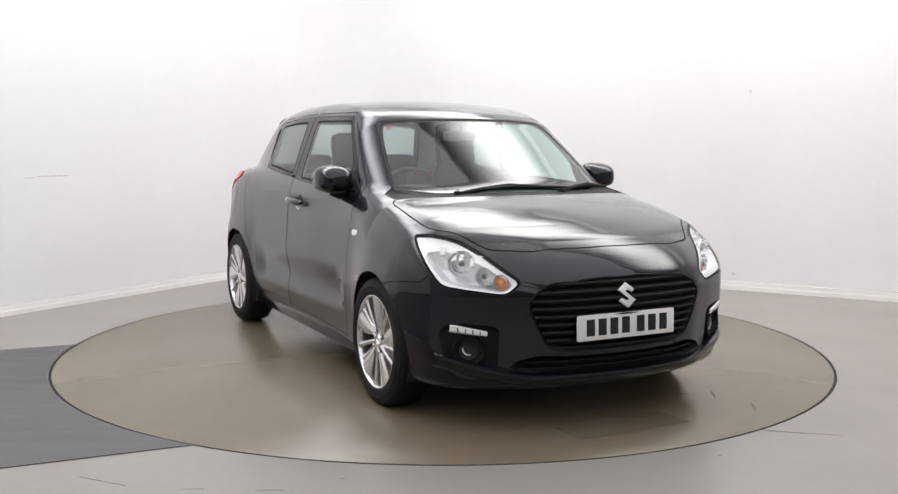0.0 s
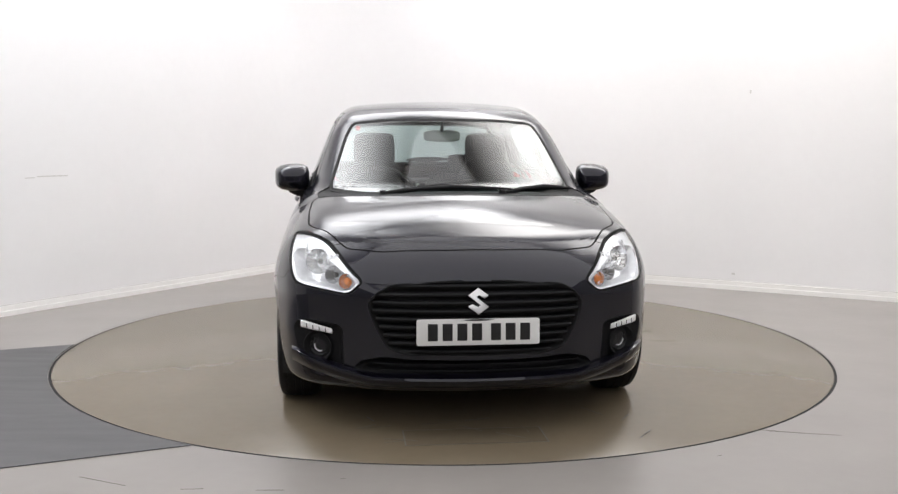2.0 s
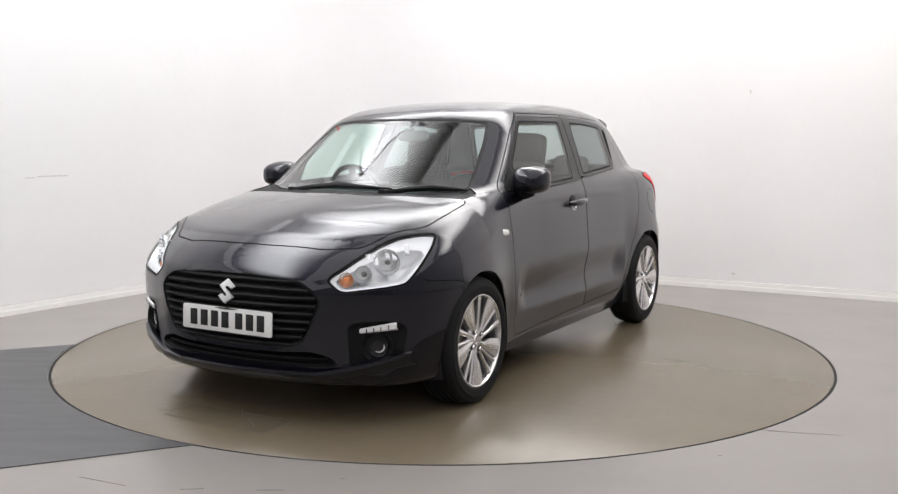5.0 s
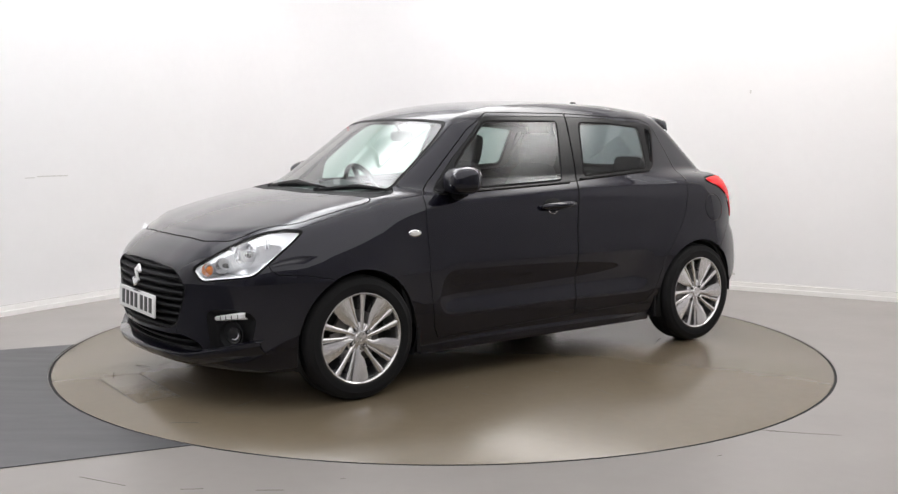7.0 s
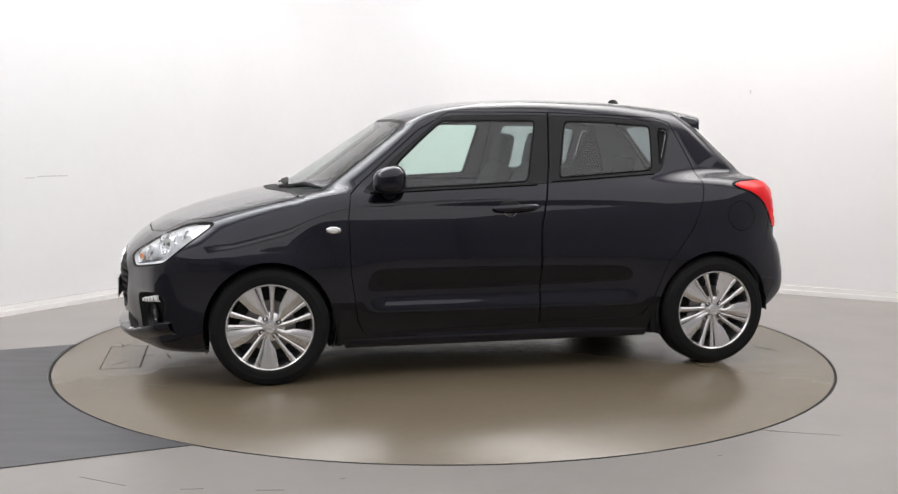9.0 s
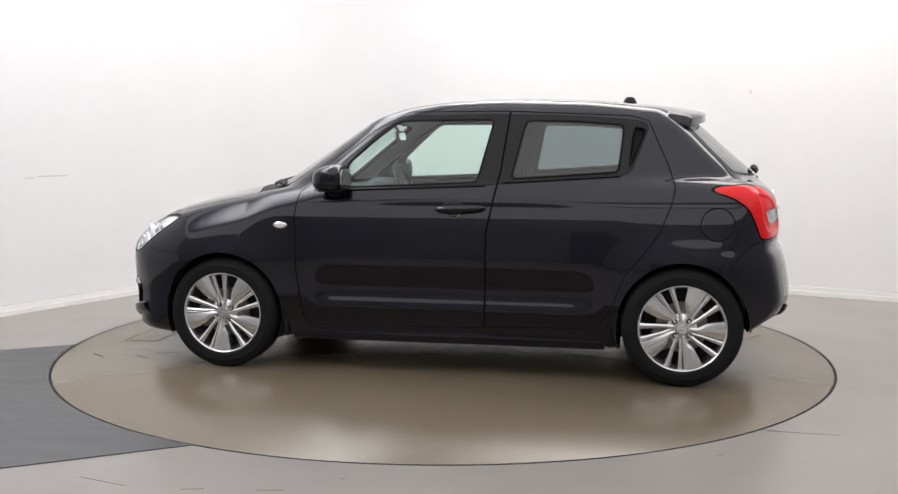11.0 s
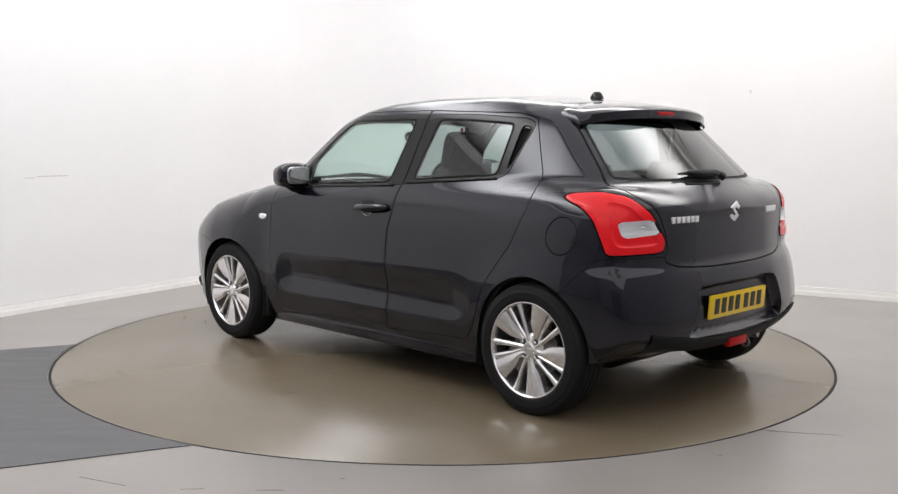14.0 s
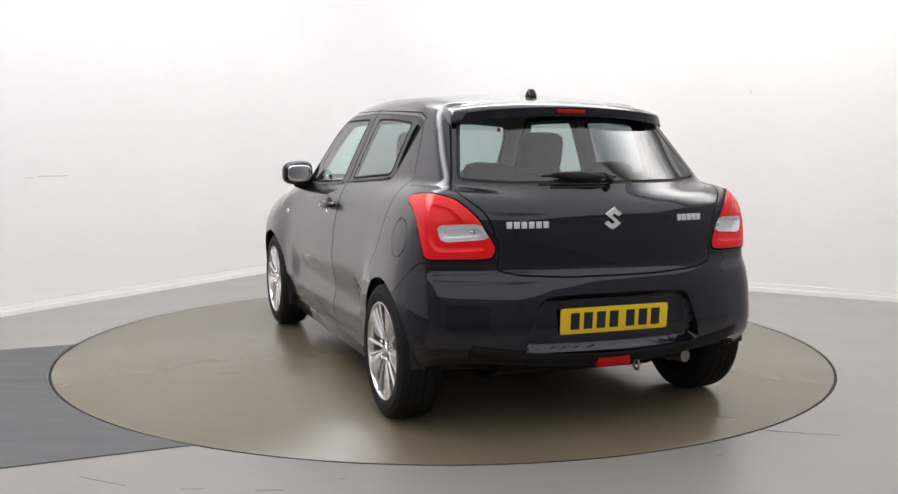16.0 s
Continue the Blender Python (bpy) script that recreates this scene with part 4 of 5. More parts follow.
def blade(bm, rows, m, low, high, thick):
    """A spoke that widens outward: rows of radius and its two edges in degrees; its face is slightly crowned."""
    top, bot = [], []
    for n, (r, a, b) in enumerate(rows):
        s = n / (len(rows) - 1)
        h = low + (high - low) * s
        line, under = [], []
        for j in range(5):
            w = radians(a + (b - a) * j / 4)
            crown = 0.006 * (1 - (j / 2 - 1) ** 2)
            line.append(bm.verts.new(m @ Vector((r * math.cos(w), r * math.sin(w), h + crown))))
            under.append(bm.verts.new(m @ Vector((r * math.cos(w), r * math.sin(w), h - thick))))
        top.append(line), bot.append(under)
    for n in range(len(rows) - 1):
        for j in range(4):
            bm.faces.new((top[n][j], top[n + 1][j], top[n + 1][j + 1], top[n][j + 1]))
        for j, step in ((0, 1), (4, -1)):
            bm.faces.new((top[n][j], top[n + 1][j], bot[n + 1][j], bot[n][j]))
    for row, low_row in ((top[0], bot[0]), (top[-1], bot[-1])):
        for j in range(4):
            bm.faces.new((row[j], row[j + 1], low_row[j + 1], low_row[j]))


def emblem(r):
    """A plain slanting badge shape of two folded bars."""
    pts = [(0.0, 1.0), (0.92, 0.42), (0.55, 0.20), (0.05, 0.50), (-0.28, 0.30), (0.92, -0.42), (0.0, -1.0), (-0.92, -0.42), (-0.55, -0.20), (-0.05, -0.50), (0.28, -0.30), (-0.92, 0.42)]
    return [(x * r * 0.86, y * r) for x, y in pts]


for wx in (1.225, -1.225):
    for ws in "lr":
        wheel(wx, ws)
        k = spin(ws)
        # arch liner
        bm = bmesh.new()
        n, sweep = 40, 1.24 if wx > 0 else 1.13
        rows = []
        for y in (0.50, 0.60, 0.70, 0.80, 0.842):
            r = 0.345 if y < 0.84 else 0.332
            rows.append([bm.verts.new((wx + r * math.cos(a), y * k, 0.300 + r * math.sin(a))) for a in [math.pi * (-0.12 + sweep * j / n) for j in range(n + 1)]])
        hub_line = [bm.verts.new((wx + 0.10 * math.cos(a), 0.50 * k, 0.300 + 0.10 * math.sin(a))) for a in [math.pi * (-0.12 + sweep * j / n) for j in range(n + 1)]]
        rows = [hub_line] + rows
        for p, q in zip(rows, rows[1:]):
            for j in range(n):
                bm.faces.new((p[j], p[j + 1], q[j + 1], q[j]))
        part("arch_liner", bm, UNDER, car)
        # small mud flap
        bm = bmesh.new()
        fx = wx - 0.352 if wx > 0 else wx + 0.356
        box(bm, (fx - 0.012, min(0.70 * k, 0.83 * k), 0.185), (fx + 0.012, max(0.70 * k, 0.83 * k), 0.33), 0.006)
        part("mud_flap", bm, PLASTIC, car)


# ---- underside ----
def underside():
    bm = bmesh.new()
    box(bm, (-0.86, -0.74, 0.17), (0.86, 0.74, 0.30), 0.03)
    part("floor_pan", bm, UNDER, car)
    bm = bmesh.new()
    box(bm, (0.80, -0.48, 0.18), (1.84, 0.48, 0.34), 0.03)
    part("engine_tray", bm, UNDER, car)
    bm = bmesh.new()
    box(bm, (-1.66, -0.48, 0.285), (-0.8, 0.48, 0.42), 0.04)
    part("boot_pan", bm, UNDER, car)
    bm = bmesh.new()
    tube(bm, [(-1.225, -0.72, 0.29), (-1.225, 0.72, 0.29)], 0.035, 14)
    part("rear_axle", bm, UNDER, car)
    bm = bmesh.new()
    tube(bm, [(1.225, -0.72, 0.29), (1.225, 0.72, 0.29)], 0.03, 14)
    part("front_axle", bm, UNDER, car)
    bm = bmesh.new()
    tube(bm, [(-0.7, -0.2, 0.2), (-1.1, -0.3, 0.21), (-1.45, -0.42, 0.25), (-1.66, -0.45, 0.268)], 0.028, 14)
    part("exhaust_pipe", bm, DISC, car)
    for k in (1, -1):
        bm = bmesh.new()
        box(bm, (-0.84, min(0.70 * k, 0.80 * k), 0.165), (0.84, max(0.70 * k, 0.80 * k), 0.235), 0.012)
        part("sill", bm, PAINT, car)


underside()


# ---- the front ----
def front_end():
    g = np.array(rounded(GRILLE, 2))
    for n in range(9):
        z = 0.358 + n * 0.0345
        # the slat reaches as far as the opening at its height
        cuts = [x0 + (z - z0) / (z1 - z0) * (x1 - x0) for (x0, z0), (x1, z1) in zip(g, np.roll(g, -1, axis=0)) if (z0 > z) != (z1 > z)]
        w = max(cuts) - 0.012
        ys = np.linspace(-w, w, 41)
        xs = skin_x(np.abs(ys), z)
        rows = [[(x - d, y, z + h) for x, y in zip(xs, ys)] for d, h in ((0.030, 0.013), (0.006, 0.008), (0.002, 0.002), (0.005, -0.005), (0.032, -0.008))]
        part("grille_slat", sheet(rows, 0.003), PLASTIC, front_bumper)
    # rim of the grille
    for k in (1, -1):
        bm = bmesh.new()
        pts = [(y * k, z) for y, z in g if y > 0.0]
        ys, zs = np.array([abs(p[0]) for p in pts]), np.array([p[1] for p in pts])
        xs = skin_x(ys, zs)
        tube(bm, [(x - 0.004, p[0], p[1]) for x, p in zip(xs, pts)], 0.0055, 8)
        part("grille_rim", bm, PLASTIC, front_bumper)
    for x, z in ((1.990, 0.272), (1.984, 0.300)):
        ys = np.linspace(-0.46, 0.46, 31)
        xs = skin_x(np.abs(ys), z)
        rows = [[(a - d, y, z + h) for a, y in zip(xs, ys)] for d, h in ((0.045, 0.006), (0.018, 0.003), (0.018, -0.003), (0.045, -0.006))]
        part("intake_slat", sheet(rows, 0.002), PLASTIC, front_bumper)
    # chin lip that sweeps up at both ends
    ys = np.linspace(-0.79, 0.79, 81)
    lift = np.clip((np.abs(ys) - 0.44) / 0.33, 0, 1) ** 1.3 * 0.080
    rows = []
    for z, d in ((0.262, -0.012), (0.256, 0.020), (0.250, 0.036), (0.240, 0.040), (0.215, 0.034), (0.196, 0.012), (0.183, -0.02)):
        zz = z + lift
        xs = skin_x(np.abs(ys), zz)
        rows.append([(a + d * (1 - 0.3 * (abs(y) / 0.79) ** 4), y, b) for a, y, b in zip(xs, ys, zz)])
    part("chin_lip", sheet(rows, 0.004), PAINT, front_bumper, "satin black lower lip")
    for k in (1, -1):
        # running light strip
        n = 12
        ys = np.linspace(0.612, 0.748, n)
        rows = []
        for h, d in ((0.018, 0.006), (0.011, 0.016), (-0.008, 0.016), (-0.015, 0.006)):
            zs = 0.428 + (ys - 0.612) * 0.17 + h * np.linspace(0.7, 1.1, n)
            xs = skin_x(ys, zs) - 0.014
            rows.append([(x + d, y * k, z) for x, y, z in zip(xs, ys, zs)])
        part("running_light", sheet(rows, 0.006 * k), REFLECTOR, front_bumper, "clear running light strip")
        for j in range(1, 5):
            y = 0.612 + 0.136 * j / 5
            z = 0.428 + (y - 0.612) * 0.17
            bm = bmesh.new()
            x = float(skin_x(y, z)) - 0.001
            box(bm, (x - 0.004, y * k - 0.002, z - 0.008), (x + 0.004, y * k + 0.002, z + 0.009))
            part("light_rib", bm, PLASTIC, front_bumper)
        # fog lamp in its round well
        c = Vector((float(skin_x(0.668, 0.357)) - 0.022, 0.668 * k, 0.357))
        axis = Vector((0.90, 0.42 * k, 0.0)).normalized()
        m = Matrix.Translation(c) @ axis.to_track_quat("Z", "Y").to_matrix().to_4x4()
        bm = bmesh.new()
        lathe(bm, [(0.070, 0.010), (0.066, 0.016), (0.060, 0.010), (0.052, -0.006), (0.044, -0.008)], 40, m)
        lamp = part("fog_lamp", bm, PLASTIC, front_bumper, "round fog lamp in a black well")
        bm = bmesh.new()
        lathe(bm, [(0.046, -0.006), (0.044, -0.001), (0.039, -0.003), (0.029, -0.014), (0.014, -0.020), (0.0005, -0.021)], 32, m)
        part("lamp_bowl", bm, GLOSS_BLACK, lamp)
        bm = bmesh.new()
        lathe(bm, [(0.0005, -0.006), (0.010, -0.006), (0.014, -0.012), (0.024, -0.004), (0.028, -0.006), (0.028, -0.018)], 20, m)
        part("bulb", bm, REFLECTOR, lamp)
        bm = bmesh.new()
        lathe(bm, [(0.0005, 0.004), (0.018, 0.0028), (0.034, 0.0005), (0.043, -0.002)], 32, m)
        part("lens", bm, LENS, lamp).visible_shadow = False
    # badge
    bm = bmesh.new()
    slab(bm, emblem(0.056), 0.0, 0.010, Matrix.Translation((2.000, 0, 0.575)) @ pose(0, 0, 0, 90, 0, 90) @ pose(0, 0, 0, -14, 0, 0), 0.003)
    part("badge", bm, SILVER, front_bumper, "chrome slanting badge")


def plate(x, z, lean, face, forward, parent):
    """A number plate whose characters are plain bars."""
    m = Matrix.Translation((x, 0, z)) @ pose(0, 0, 0, 90, 0, 90 if forward else -90) @ pose(0, 0, 0, lean, 0, 0)
    bm = bmesh.new()
    w, h, r = 0.26, 0.0555, 0.010
    out = []
    for cx, cy, a0 in ((w - r, h - r, 0), (-w + r, h - r, 90), (-w + r, -h + r, 180), (w - r, -h + r, 270)):
        out += [(cx + r * math.cos(radians(a0 + d)), cy + r * math.sin(radians(a0 + d))) for d in (0, 30, 60, 90)]
    slab(bm, out, 0.0, 0.006, m, 0.001)
    base = part("number_plate", bm, face, parent, ("white" if forward else "yellow") + " number plate with black bars")
    for cx in (-0.192, -0.130, -0.068, -0.006, 0.074, 0.136, 0.198):
        bm = bmesh.new()
        box(bm, (cx - 0.021, -0.036, 0.0058), (cx + 0.021, 0.036, 0.0072), 0.0005, m)
        part("bar", bm, INK, base)


front_end()
plate(2.006, 0.447, -2, WHITE_PLATE, True, front_bumper)


# ---- the back ----
def back_end():
    # roof spoiler
    ys = np.concatenate(([-0.546, -0.542], np.linspace(-0.53, 0.53, 41), [0.542, 0.546]))
    rows = []
    for s, up in ((-0.25, -0.030), (0.0, 0.0), (0.35, 0.002), (0.7, 0.004), (0.93, 0.002), (1.0, -0.006), (1.0, -0.046), (0.9, -0.050), (0.55, -0.040)):
        row = []
        for y in ys:
            e = abs(y) / 0.53
            x = -1.15 - s * (0.215 - 0.10 * e ** 3)
            z = float(roof_line(np.array(x))) - 0.11 * y * y - 0.020 * e ** 4 + up - 0.012 * s
            if e > 1 and up > -0.02:  # rounded ends run down to the pillar
                z -= 0.012 if e < 1.025 else 0.050
            row.append((x, y, z))
        rows.append(row)
    sp = part("roof_spoiler", sheet(rows, -0.006), PAINT, tailgate, "black spoiler over the rear window")
    bm = bmesh.new()
    box(bm, (-1.369, -0.072, 1.368), (-1.345, 0.072, 1.386), 0.005)
    part("brake_light", bm, DARK_RED, sp, "high red brake light")
    # wiper
    m0 = Vector((-1.655, -0.035, 1.072))
    bm = bmesh.new()
    lathe(bm, [(0.0005, 0.026), (0.014, 0.024), (0.019, 0.012), (0.020, 0.0)], 24, Matrix.Translation(m0) @ pose(0, 0, 0, 0, -50, 0))
    wiper = part("rear_wiper", bm, PLASTIC, tailgate, "black rear wiper")
    bm = bmesh.new()
    vs = ball(bm, (-0.016, -0.075, -0.024), (0.020, 0.175, 0.024), power=2.3)
    for v in vs:
        v.co.z *= 1 - 0.45 * abs(v.co.y - 0.03) / 0.15
    bmesh.ops.transform(bm, matrix=Matrix.Translation((-1.650, 0.060, 1.092)) @ pose(0, 0, 0, 3, 42, -7), verts=vs)
    part("wiper_arm", bm, PLASTIC, wiper)
    bm = bmesh.new()
    tube(bm, [(-1.642, -0.075, 1.088), (-1.645, 0.0, 1.098), (-1.640, 0.12, 1.100), (-1.618, 0.275, 1.094)], 0.010, 10, [0.6, 1.3, 1.2, 0.5])
    part("wiper_blade", bm, PLASTIC, wiper)
    # slot of the washer and handle strip below the window
    ys = np.linspace(-0.02, 0.24, 14)
    xs = skin_x(np.abs(ys), 1.047, False)
    bm = bmesh.new()
    tube(bm, [(x - 0.001, y, 1.047) for x, y in zip(xs, ys)], 0.005, 8)
    part("window_seal", bm, SEAM, tailgate)
    # badges: a shape and two rows of plain bars
    bm = bmesh.new()
    slab(bm, emblem(0.050), 0.0, 0.008, Matrix.Translation((-1.752, 0, 0.917)) @ pose(0, 0, 0, 90, 0, -90) @ pose(0, 0, 0, 8, 0, 0), 0.002)
    part("badge", bm, SILVER, tailgate, "chrome slanting badge")
    for y0, n, w, z in ((0.468, 6, 0.030, 0.898), (-0.342, 5, 0.026, 0.912)):
        for j in range(n):
            y = y0 - j * w * 1.05
            x = float(skin_x(abs(y), z, False))
            bm = bmesh.new()
            box(bm, (x - 0.005, y - w * 0.40, z - 0.014), (x + 0.006, y + w * 0.40, z + 0.014), 0.0015)
            part("badge_bar", bm, SILVER, tailgate)
    # lower black apron
    ys = np.linspace(-0.65, 0.65, 41)
    rows = []
    for z, d in ((0.352, -0.001), (0.346, -0.005), (0.325, -0.005), (0.305, -0.003), (0.288, 0.012)):
        zs = z + 0.055 * (np.abs(ys) / 0.62) ** 2
        xs = skin_x(np.abs(ys), zs, False)
        rows.append([(x + d, y, h) for x, y, h in zip(xs, ys, zs)])
    part("rear_apron", sheet(rows, 0.004), PLASTIC, rear_bumper, "black textured lower apron")
    bm = bmesh.new()
    box(bm, (-1.800, -0.075, 0.288), (-1.770, 0.085, 0.338), 0.008)
    part("rear_fog_lamp", bm, DARK_RED, rear_bumper, "red rear fog lamp")
    bm = bmesh.new()
    pts = [(-1.765 - 0.020 * math.cos(a), -0.125, 0.280 + 0.022 * math.sin(a)) for a in [math.tau * j / 16 for j in range(17)]]
    tube(bm, pts, 0.006, 8)
    part("towing_eye", bm, DISC, rear_bumper)
    # antenna foot
    bm = bmesh.new()
    lathe(bm, [(0.0005, 0.030), (0.015, 0.028), (0.024, 0.018), (0.032, 0.002), (0.034, -0.008)], 24, Matrix.Translation((-0.945, 0, 1.468)) @ Matrix.Diagonal((1.2, 0.8, 1, 1)))
    part("antenna_foot", bm, GLOSS_BLACK, car, "stubby black roof antenna foot")


back_end()
plate(-1.783, 0.493, 4, YELLOW_PLATE, False, rear_bumper)


# ---- the sides ----
def side_details(side):
    k = spin(side)
    front_side = [o for o in car.children if o.name.startswith("front_door")][0 if side == "l" else 1]
    rear_side = [o for o in car.children if o.name.startswith("rear_door")][0 if side == "l" else 1]

    def at(x, y, z):
        return (x, y * k, z)
    # mirror
    bm = bmesh.new()
    vs = ball(bm, (-0.052, -0.100, -0.072), (0.114, 0.086, 0.076), power=4.0)
    for v in vs:
        # pointed nose, flat back
        if v.co.x > 0:
            s = v.co.x / 0.11
            v.co.y *= 1 - 0.16 * s * s
            v.co.z = v.co.z * (1 - 0.26 * s * s) - 0.010 * s
        v.co.z *= 1 - 0.18 * max(v.co.y, 0) / 0.1
    bmesh.ops.transform(bm, matrix=Matrix.Translation((0.583, 0.845, 1.040)) @ pose(0, 0, 0, 0, 0, -8), verts=vs)
    if k < 0:
        bmesh.ops.transform(bm, matrix=Matrix.Diagonal((1, -1, 1, 1)), verts=vs)
    mirror = part("door_mirror", bm, PAINT, front_side, "black painted door mirror")
    bm = bmesh.new()
    vs = ball(bm, (-0.003, -0.080, -0.050), (0.003, 0.062, 0.050), power=4)
    bmesh.ops.transform(bm, matrix=Matrix.Translation(at(0.5290, 0.844, 1.041)) @ pose(0, 0, 0, 0, 0, -8 * k), verts=vs)
    part("mirror_glass", bm, CHROME, mirror, "mirror glass")
    bm = bmesh.new()
    tube(bm, [at(0.600, 0.745, 0.972), at(0.605, 0.80, 0.972), at(0.598, 0.845, 0.985)], 0.040, 14, [1.0, 0.85, 0.7])
    part("mirror_foot", bm, PLASTIC, mirror)
    # side trim triangle
    x0 = np.array([0.575, 0.70, 0.715, 0.580])
    z0 = np.array([0.985, 0.985, 1.000, 1.105])
    y0 = skin_y(x0, z0) + 0.003
    bm = bmesh.new()
    a = [bm.verts.new(at(x, y, z)) for x, y, z in zip(x0, y0, z0)]
    b = [bm.verts.new(at(x, y - 0.006, z)) for x, y, z in zip(x0, y0, z0)]
    bm.faces.new(a), bm.faces.new(b[::-1])
    for j in range(4):
        bm.faces.new((a[j], a[(j + 1) % 4], b[(j + 1) % 4], b[j]))
    part("corner_trim", bm, PLASTIC, front_side)
    # grip of the front door; the rear one hides in the pillar
    xs = np.linspace(0.045, -0.205, 16)
    y = float(skin_y(-0.08, 0.888))
    bm = bmesh.new()
    tube(bm, [at(x, y + 0.010 + 0.028 * math.sin(math.pi * min(1, max(0, (0.05 - x) / 0.25))) ** 0.5, 0.884 + 0.010 * (0.045 - x) / 0.25) for x in xs], 0.019, 12, [0.5 + 0.55 * math.sin(math.pi * j / 15) ** 0.4 for j in range(16)])
    grip = part("door_handle", bm, PAINT, front_side, "black painted pull handle")
    # flat black blob painted as the shade in the scoop behind the grip
    bm = bmesh.new()
    vs = ball(bm, (-0.062, -0.006, -0.040), (0.062, 0.009, 0.042), power=2.2)
    bmesh.ops.transform(bm, matrix=Matrix.Translation(at(-0.045, y - 0.004, 0.886)), verts=vs)
    part("cup_shade", bm, SEAM, grip, "black blob painted as the shaded scoop behind the handle")
    bm = bmesh.new()
    tube(bm, [at(-0.045 + 0.040 * math.cos(a), y + 0.006, 0.884 + 0.040 * math.sin(a)) for a in np.linspace(math.radians(215), math.radians(325), 9)], 0.004, 8)
    part("cup_rim", bm, CHROME, grip, "bright lower lip of the cup")
    # repeater
    y = float(skin_y(0.899, 0.787))
    bm = bmesh.new()
    vs = ball(bm, (-0.040, -0.006, -0.019), (0.040, 0.007, 0.019), power=2.0)
    bmesh.ops.transform(bm, matrix=Matrix.Translation(at(0.899, y, 0.787)), verts=vs)
    ring = part("side_repeater", bm, CHROME, car, "small oval clear side indicator")
    bm = bmesh.new()
    vs = ball(bm, (-0.030, -0.004, -0.013), (0.030, 0.009, 0.013), power=2.0)
    bmesh.ops.transform(bm, matrix=Matrix.Translation(at(0.899, y + 0.001, 0.787)), verts=vs)
    part("lens", bm, WHITE_PLATE, ring)
    # weather strips along the window sills
    for owner, xa, xb, za, zb in ((front_side, 0.70, -0.205, 0.972, 1.010), (rear_side, -0.30, -0.90, 1.026, 1.064)):
        xs = np.linspace(xa, xb, 20)
        zs = np.linspace(za, zb, 20)
        ys = skin_y(xs, zs)
        bm = bmesh.new()
        tube(bm, [at(x, y + 0.002, z) for x, y, z in zip(xs, ys, zs)], 0.007, 8)
        part("weather_strip", bm, GLOSS_BLACK, owner)


side_details("l")
side_details("r")


# ---- wipers on the windscreen ----
def wiper(pts, pivot):
    bm = bmesh.new()
    lathe(bm, [(0.0005, 0.020), (0.016, 0.018), (0.020, 0.0)], 20, Matrix.Translation(pivot))
    w = part("wiper", bm, PLASTIC, car, "black windscreen wiper")
    bm = bmesh.new()
    tube(bm, [pivot, *pts], 0.013, 10, [1.0] + [1.0] * (len(pts) - 1) + [0.5])
    part("wiper_arm", bm, PLASTIC, w)
    bm = bmesh.new()
    p, q = Vector(pts[-1]), Vector(pts[0])
    d = (p - q) * 0.28
    tube(bm, [q - d * 0.2 + Vector((0.012, 0, 0.0)), (p + q) / 2 + Vector((0.014, 0, 0.012)), p + d + Vector((0.01, 0, 0))], 0.011, 8, [0.6, 1.2, 0.5])
    part("wiper_blade", bm, PLASTIC, w)


def on_screen(y, lift):
    """A point on the windscreen a little above its lower edge."""
    z = 0.985 + lift
    xs = np.linspace(1.35, 0.2, 600)
    f = cabin_field(np.stack([xs, np.full(600, y), np.full(600, z)], -1))
    return Vector((float(xs[np.argmax(f < 0)]) + 0.016, y, z))


wiper([on_screen(-0.22, 0.012), on_screen(-0.05, 0.030), on_screen(0.18, 0.014)], Vector((1.09, -0.36, 0.975)))
wiper([on_screen(0.36, 0.012), on_screen(0.48, 0.020), on_screen(0.58, 0.010)], Vector((1.12, 0.24, 0.978)))


# ---- inside the car ----
def seat(x, y, tall):
    base = new("seat")
    base.parent = car
    base.matrix_basis = pose(x, y, 0)
    tagged(base, "charcoal fabric car seat with headrest")
    bm = bmesh.new()
    ball(bm, (-0.24, -0.24, 0.36), (0.27, 0.24, 0.54), power=4)
    part("cushion", bm, FABRIC, base)
    bm = bmesh.new()
    vs = ball(bm, (-0.07, -0.24, 0.0), (0.07, 0.24, 0.70), power=4)
    for v in vs:
        v.co.y *= 1 - 0.22 * max(0, v.co.z - 0.25) / 0.4
    bmesh.ops.transform(bm, matrix=Matrix.Translation((-0.20, 0, 0.46)) @ pose(0, 0, 0, 0, -20, 0), verts=vs)
    part("backrest", bm, FABRIC, base)
    bm = bmesh.new()
    vs = ball(bm, (-0.045, -0.130, 0.0), (0.045, 0.130, 0.215), power=6)
    bmesh.ops.transform(bm, matrix=Matrix.Translation((-0.425, 0, tall)) @ pose(0, 0, 0, 0, -12, 0), verts=vs)
    part("headrest", bm, FABRIC, base)
    for s in (-0.06, 0.06):
        bm = bmesh.new()
        tube(bm, [(-0.40, s, 1.05), (-0.43, s, tall + 0.05)], 0.006, 8)
        part("headrest_post", bm, CHROME, base)


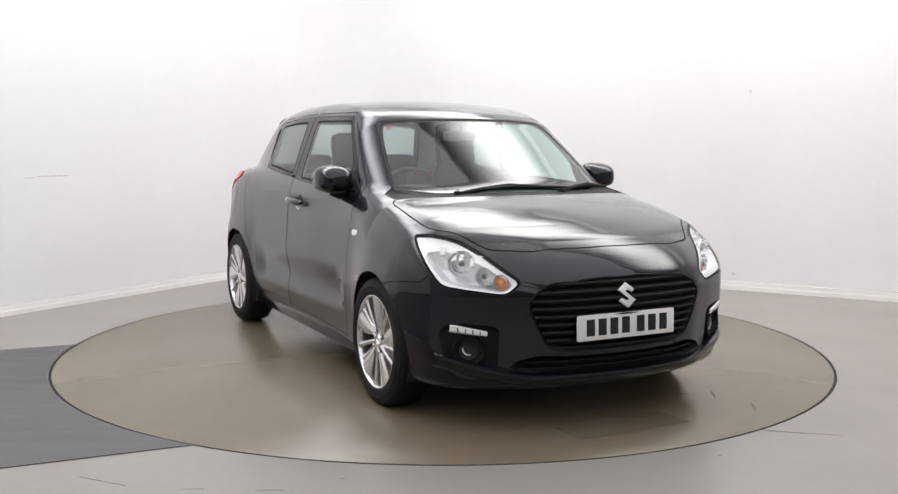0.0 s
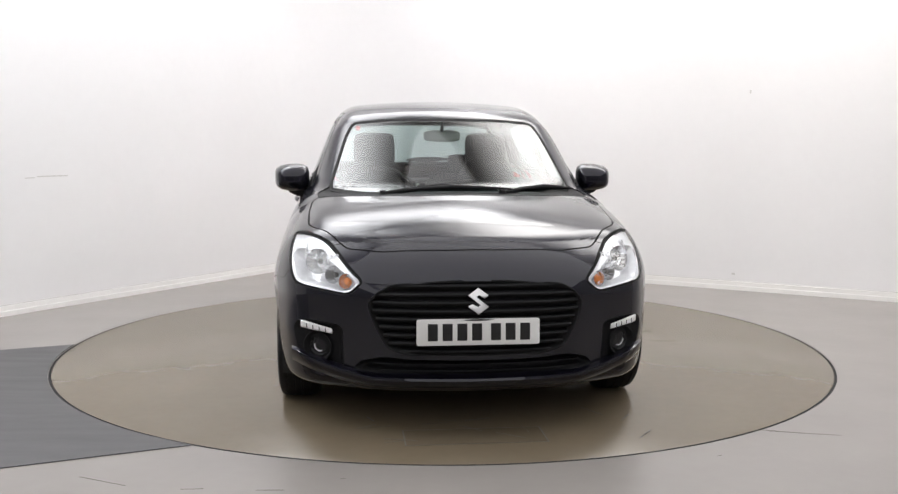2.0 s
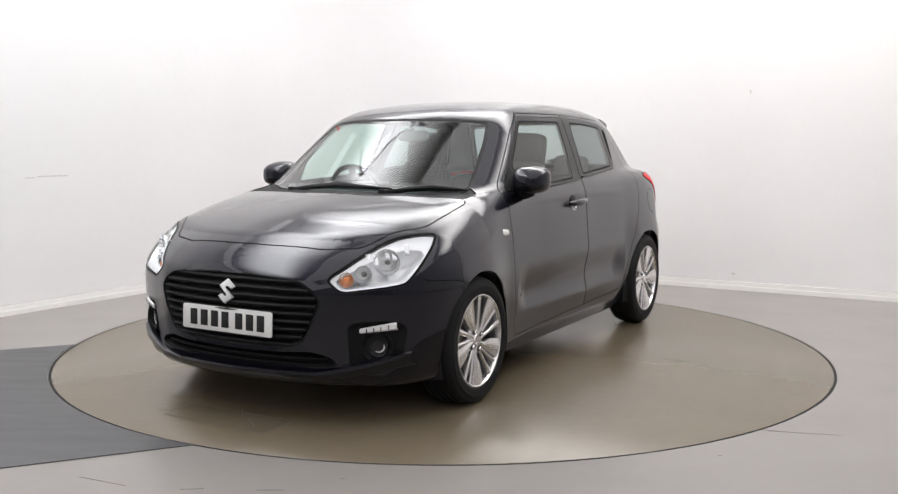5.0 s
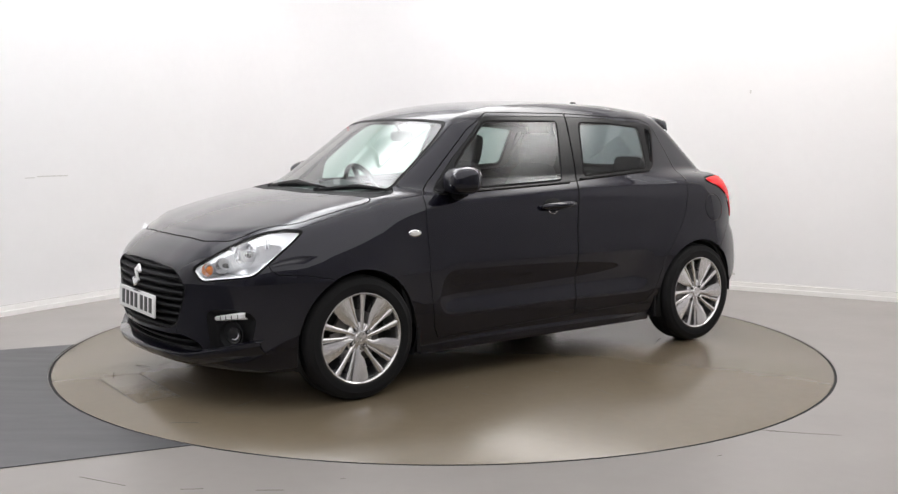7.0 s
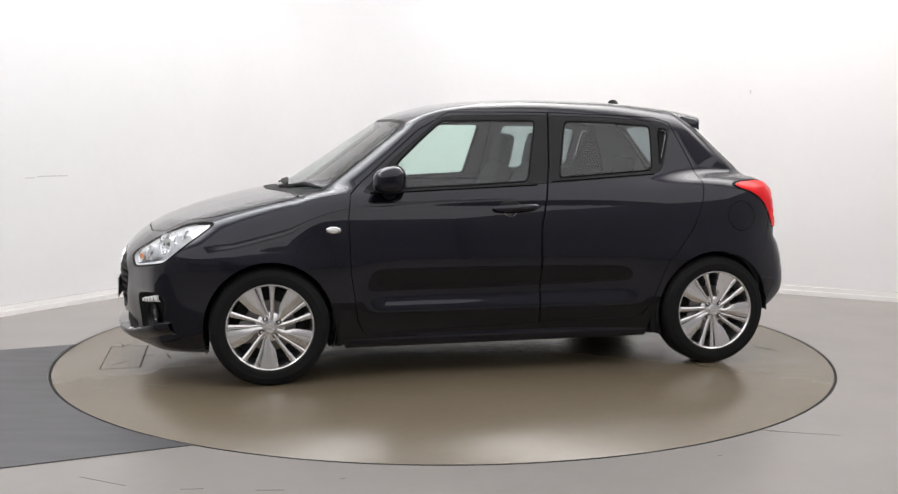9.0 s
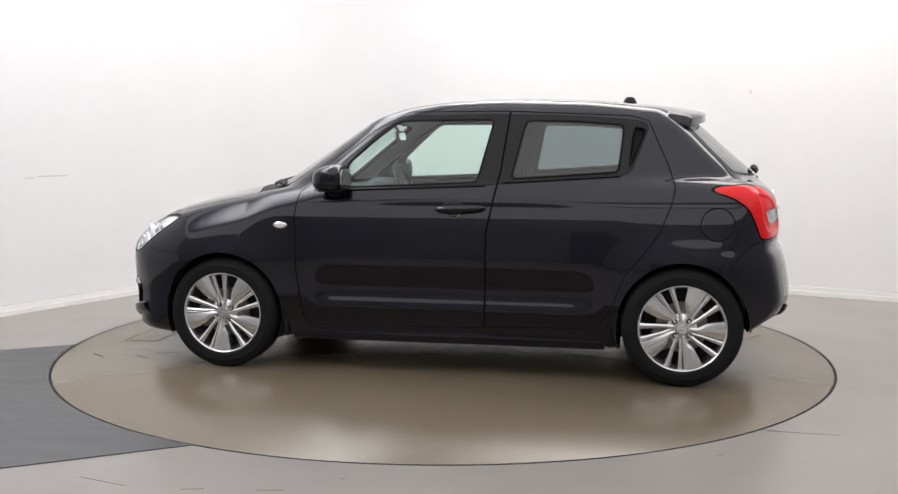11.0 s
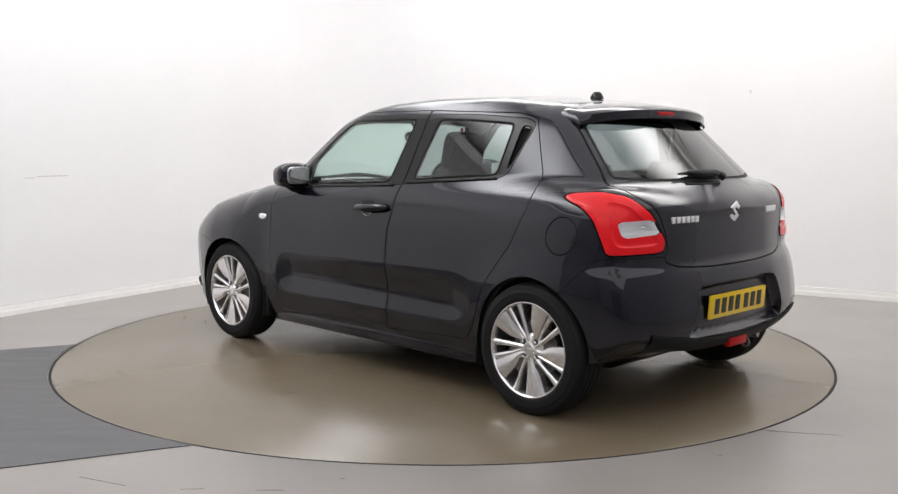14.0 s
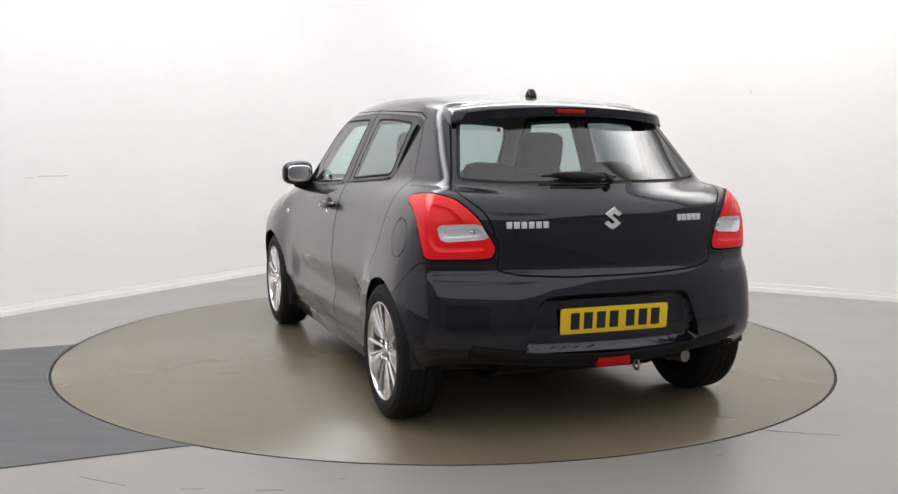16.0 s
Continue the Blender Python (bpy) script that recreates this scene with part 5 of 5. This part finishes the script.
def inside():
    for y in (0.36, -0.36):
        seat(0.12, y, 1.075)
    bench = new("rear_bench")
    bench.parent = car
    tagged(bench, "charcoal fabric rear bench seat")
    bm = bmesh.new()
    ball(bm, (-1.02, -0.62, 0.36), (-0.45, 0.62, 0.54), power=5)
    part("cushion", bm, FABRIC, bench)
    for y in (0.32, -0.32):
        bm = bmesh.new()
        vs = ball(bm, (-0.07, -0.30, 0.0), (0.07, 0.30, 0.56), power=5)
        bmesh.ops.transform(bm, matrix=Matrix.Translation((-0.98, y, 0.46)) @ pose(0, 0, 0, 0, -18, 0), verts=vs)
        part("backrest", bm, FABRIC, bench)
        bm = bmesh.new()
        vs = ball(bm, (-0.04, -0.12, 0.0), (0.04, 0.12, 0.14), power=6)
        bmesh.ops.transform(bm, matrix=Matrix.Translation((-1.145, y, 1.00)) @ pose(0, 0, 0, 0, -12, 0), verts=vs)
        part("headrest", bm, FABRIC, bench)
    bm = bmesh.new()
    box(bm, (-1.52, -0.55, 0.93), (-1.14, 0.55, 0.955), 0.008)
    part("parcel_shelf", bm, TRIM, car)
    bm = bmesh.new()
    vs = ball(bm, (0.56, -0.66, 0.62), (1.04, 0.66, 0.968), power=6, n=40)
    dash = part("dashboard", bm, TRIM, car, "dark moulded dashboard")
    bm = bmesh.new()
    vs = ball(bm, (0.50, -0.54, 0.86), (0.72, -0.20, 1.005), power=3)
    part("instrument_hood", bm, TRIM, dash)
    bm = bmesh.new()
    box(bm, (0.545, -0.12, 0.72), (0.575, 0.12, 0.92), 0.01)
    part("centre_screen", bm, GLOSS_BLACK, dash)
    # steering wheel on the right-hand side
    m = Matrix.Translation((0.46, -0.36, 0.925)) @ pose(0, 0, 0, 0, -66, 0)
    bm = bmesh.new()
    ring = [m @ Vector((0.18 * math.cos(a), 0.18 * math.sin(a), 0)) for a in [math.tau * j / 40 for j in range(41)]]
    tube(bm, ring, 0.015, 10)
    rim = part("steering_wheel", bm, GLOSS_BLACK, car, "black steering wheel")
    bm = bmesh.new()
    ball(bm, (-0.06, -0.075, -0.03), (0.06, 0.075, 0.02), m, 3)
    part("wheel_boss", bm, TRIM, rim)
    for a in (0.0, 180.0, 90.0):
        bm = bmesh.new()
        box(bm, (-0.02, 0.05, -0.012), (0.02, 0.178, 0.004), 0.005, m @ pose(0, 0, 0, 0, 0, a + 90))
        part("wheel_spoke", bm, TRIM, rim)
    # mirror under the roof; the pale lining colour paints in light on its back
    bm = bmesh.new()
    vs = ball(bm, (-0.014, -0.105, -0.032), (0.014, 0.105, 0.032), power=4)
    bmesh.ops.transform(bm, matrix=Matrix.Translation((0.425, 0.0, 1.268)) @ pose(0, 0, 0, 0, 6, 0), verts=vs)
    mirror = part("cabin_mirror", bm, LINING, car, "small interior mirror")
    bm = bmesh.new()
    vs = ball(bm, (-0.003, -0.098, -0.027), (0.003, 0.098, 0.027), power=4)
    bmesh.ops.transform(bm, matrix=Matrix.Translation((0.411, 0.0, 1.2695)) @ pose(0, 0, 0, 0, 6, 0), verts=vs)
    part("mirror_glass", bm, CHROME, mirror)
    bm = bmesh.new()
    tube(bm, [(0.430, 0, 1.292), (0.475, 0, 1.352)], 0.009, 8)
    part("mirror_stem", bm, TRIM, mirror)
    bm = bmesh.new()
    box(bm, (-1.0, -0.62, 0.30), (0.9, 0.62, 0.33), 0.01)
    part("cabin_floor", bm, TRIM, car)
    # small sticker in the upper corner of the screen
    p = on_screen(-0.475, 0.325) + Vector((-0.03, 0, 0))
    bm = bmesh.new()
    box(bm, (p.x - 0.001, p.y - 0.012, p.z - 0.012), (p.x + 0.001, p.y + 0.012, p.z + 0.012))
    part("sticker", bm, STICKER_RED, car)


inside()
def motions():
    turn = [(0, -63.27), (0.5, -66.88), (1, -72.4), (1.5, -78.2), (2, -84.2), (2.5, -90.1), (3, -96.2), (3.5, -102.05), (4, -108.15), (4.5, -114.0), (5, -119.95), (5.5, -125.95),
            (6, -131.95), (6.5, -137.95), (7, -143.9), (7.5, -149.75), (8, -155.6), (8.5, -161.4), (9, -167.3), (9.5, -173.1), (10, -178.9), (10.5, -184.65), (11, -190.4), (11.5, -196.2),
            (12, -202.05), (12.5, -207.85), (13, -213.75), (13.5, -219.55), (14, -225.45), (14.5, -231.25), (15, -237.2), (15.5, -243.1), (16, -249.1)]
    walk(turntable, [(t, pose(0, 0, 0, 0, 0, a)) for t, a in turn])
    walk(car, [(t, pose(0, 0, 0, 0, 0, a) @ pose(-0.1457, -0.0427, 0)) for t, a in turn])


motions()
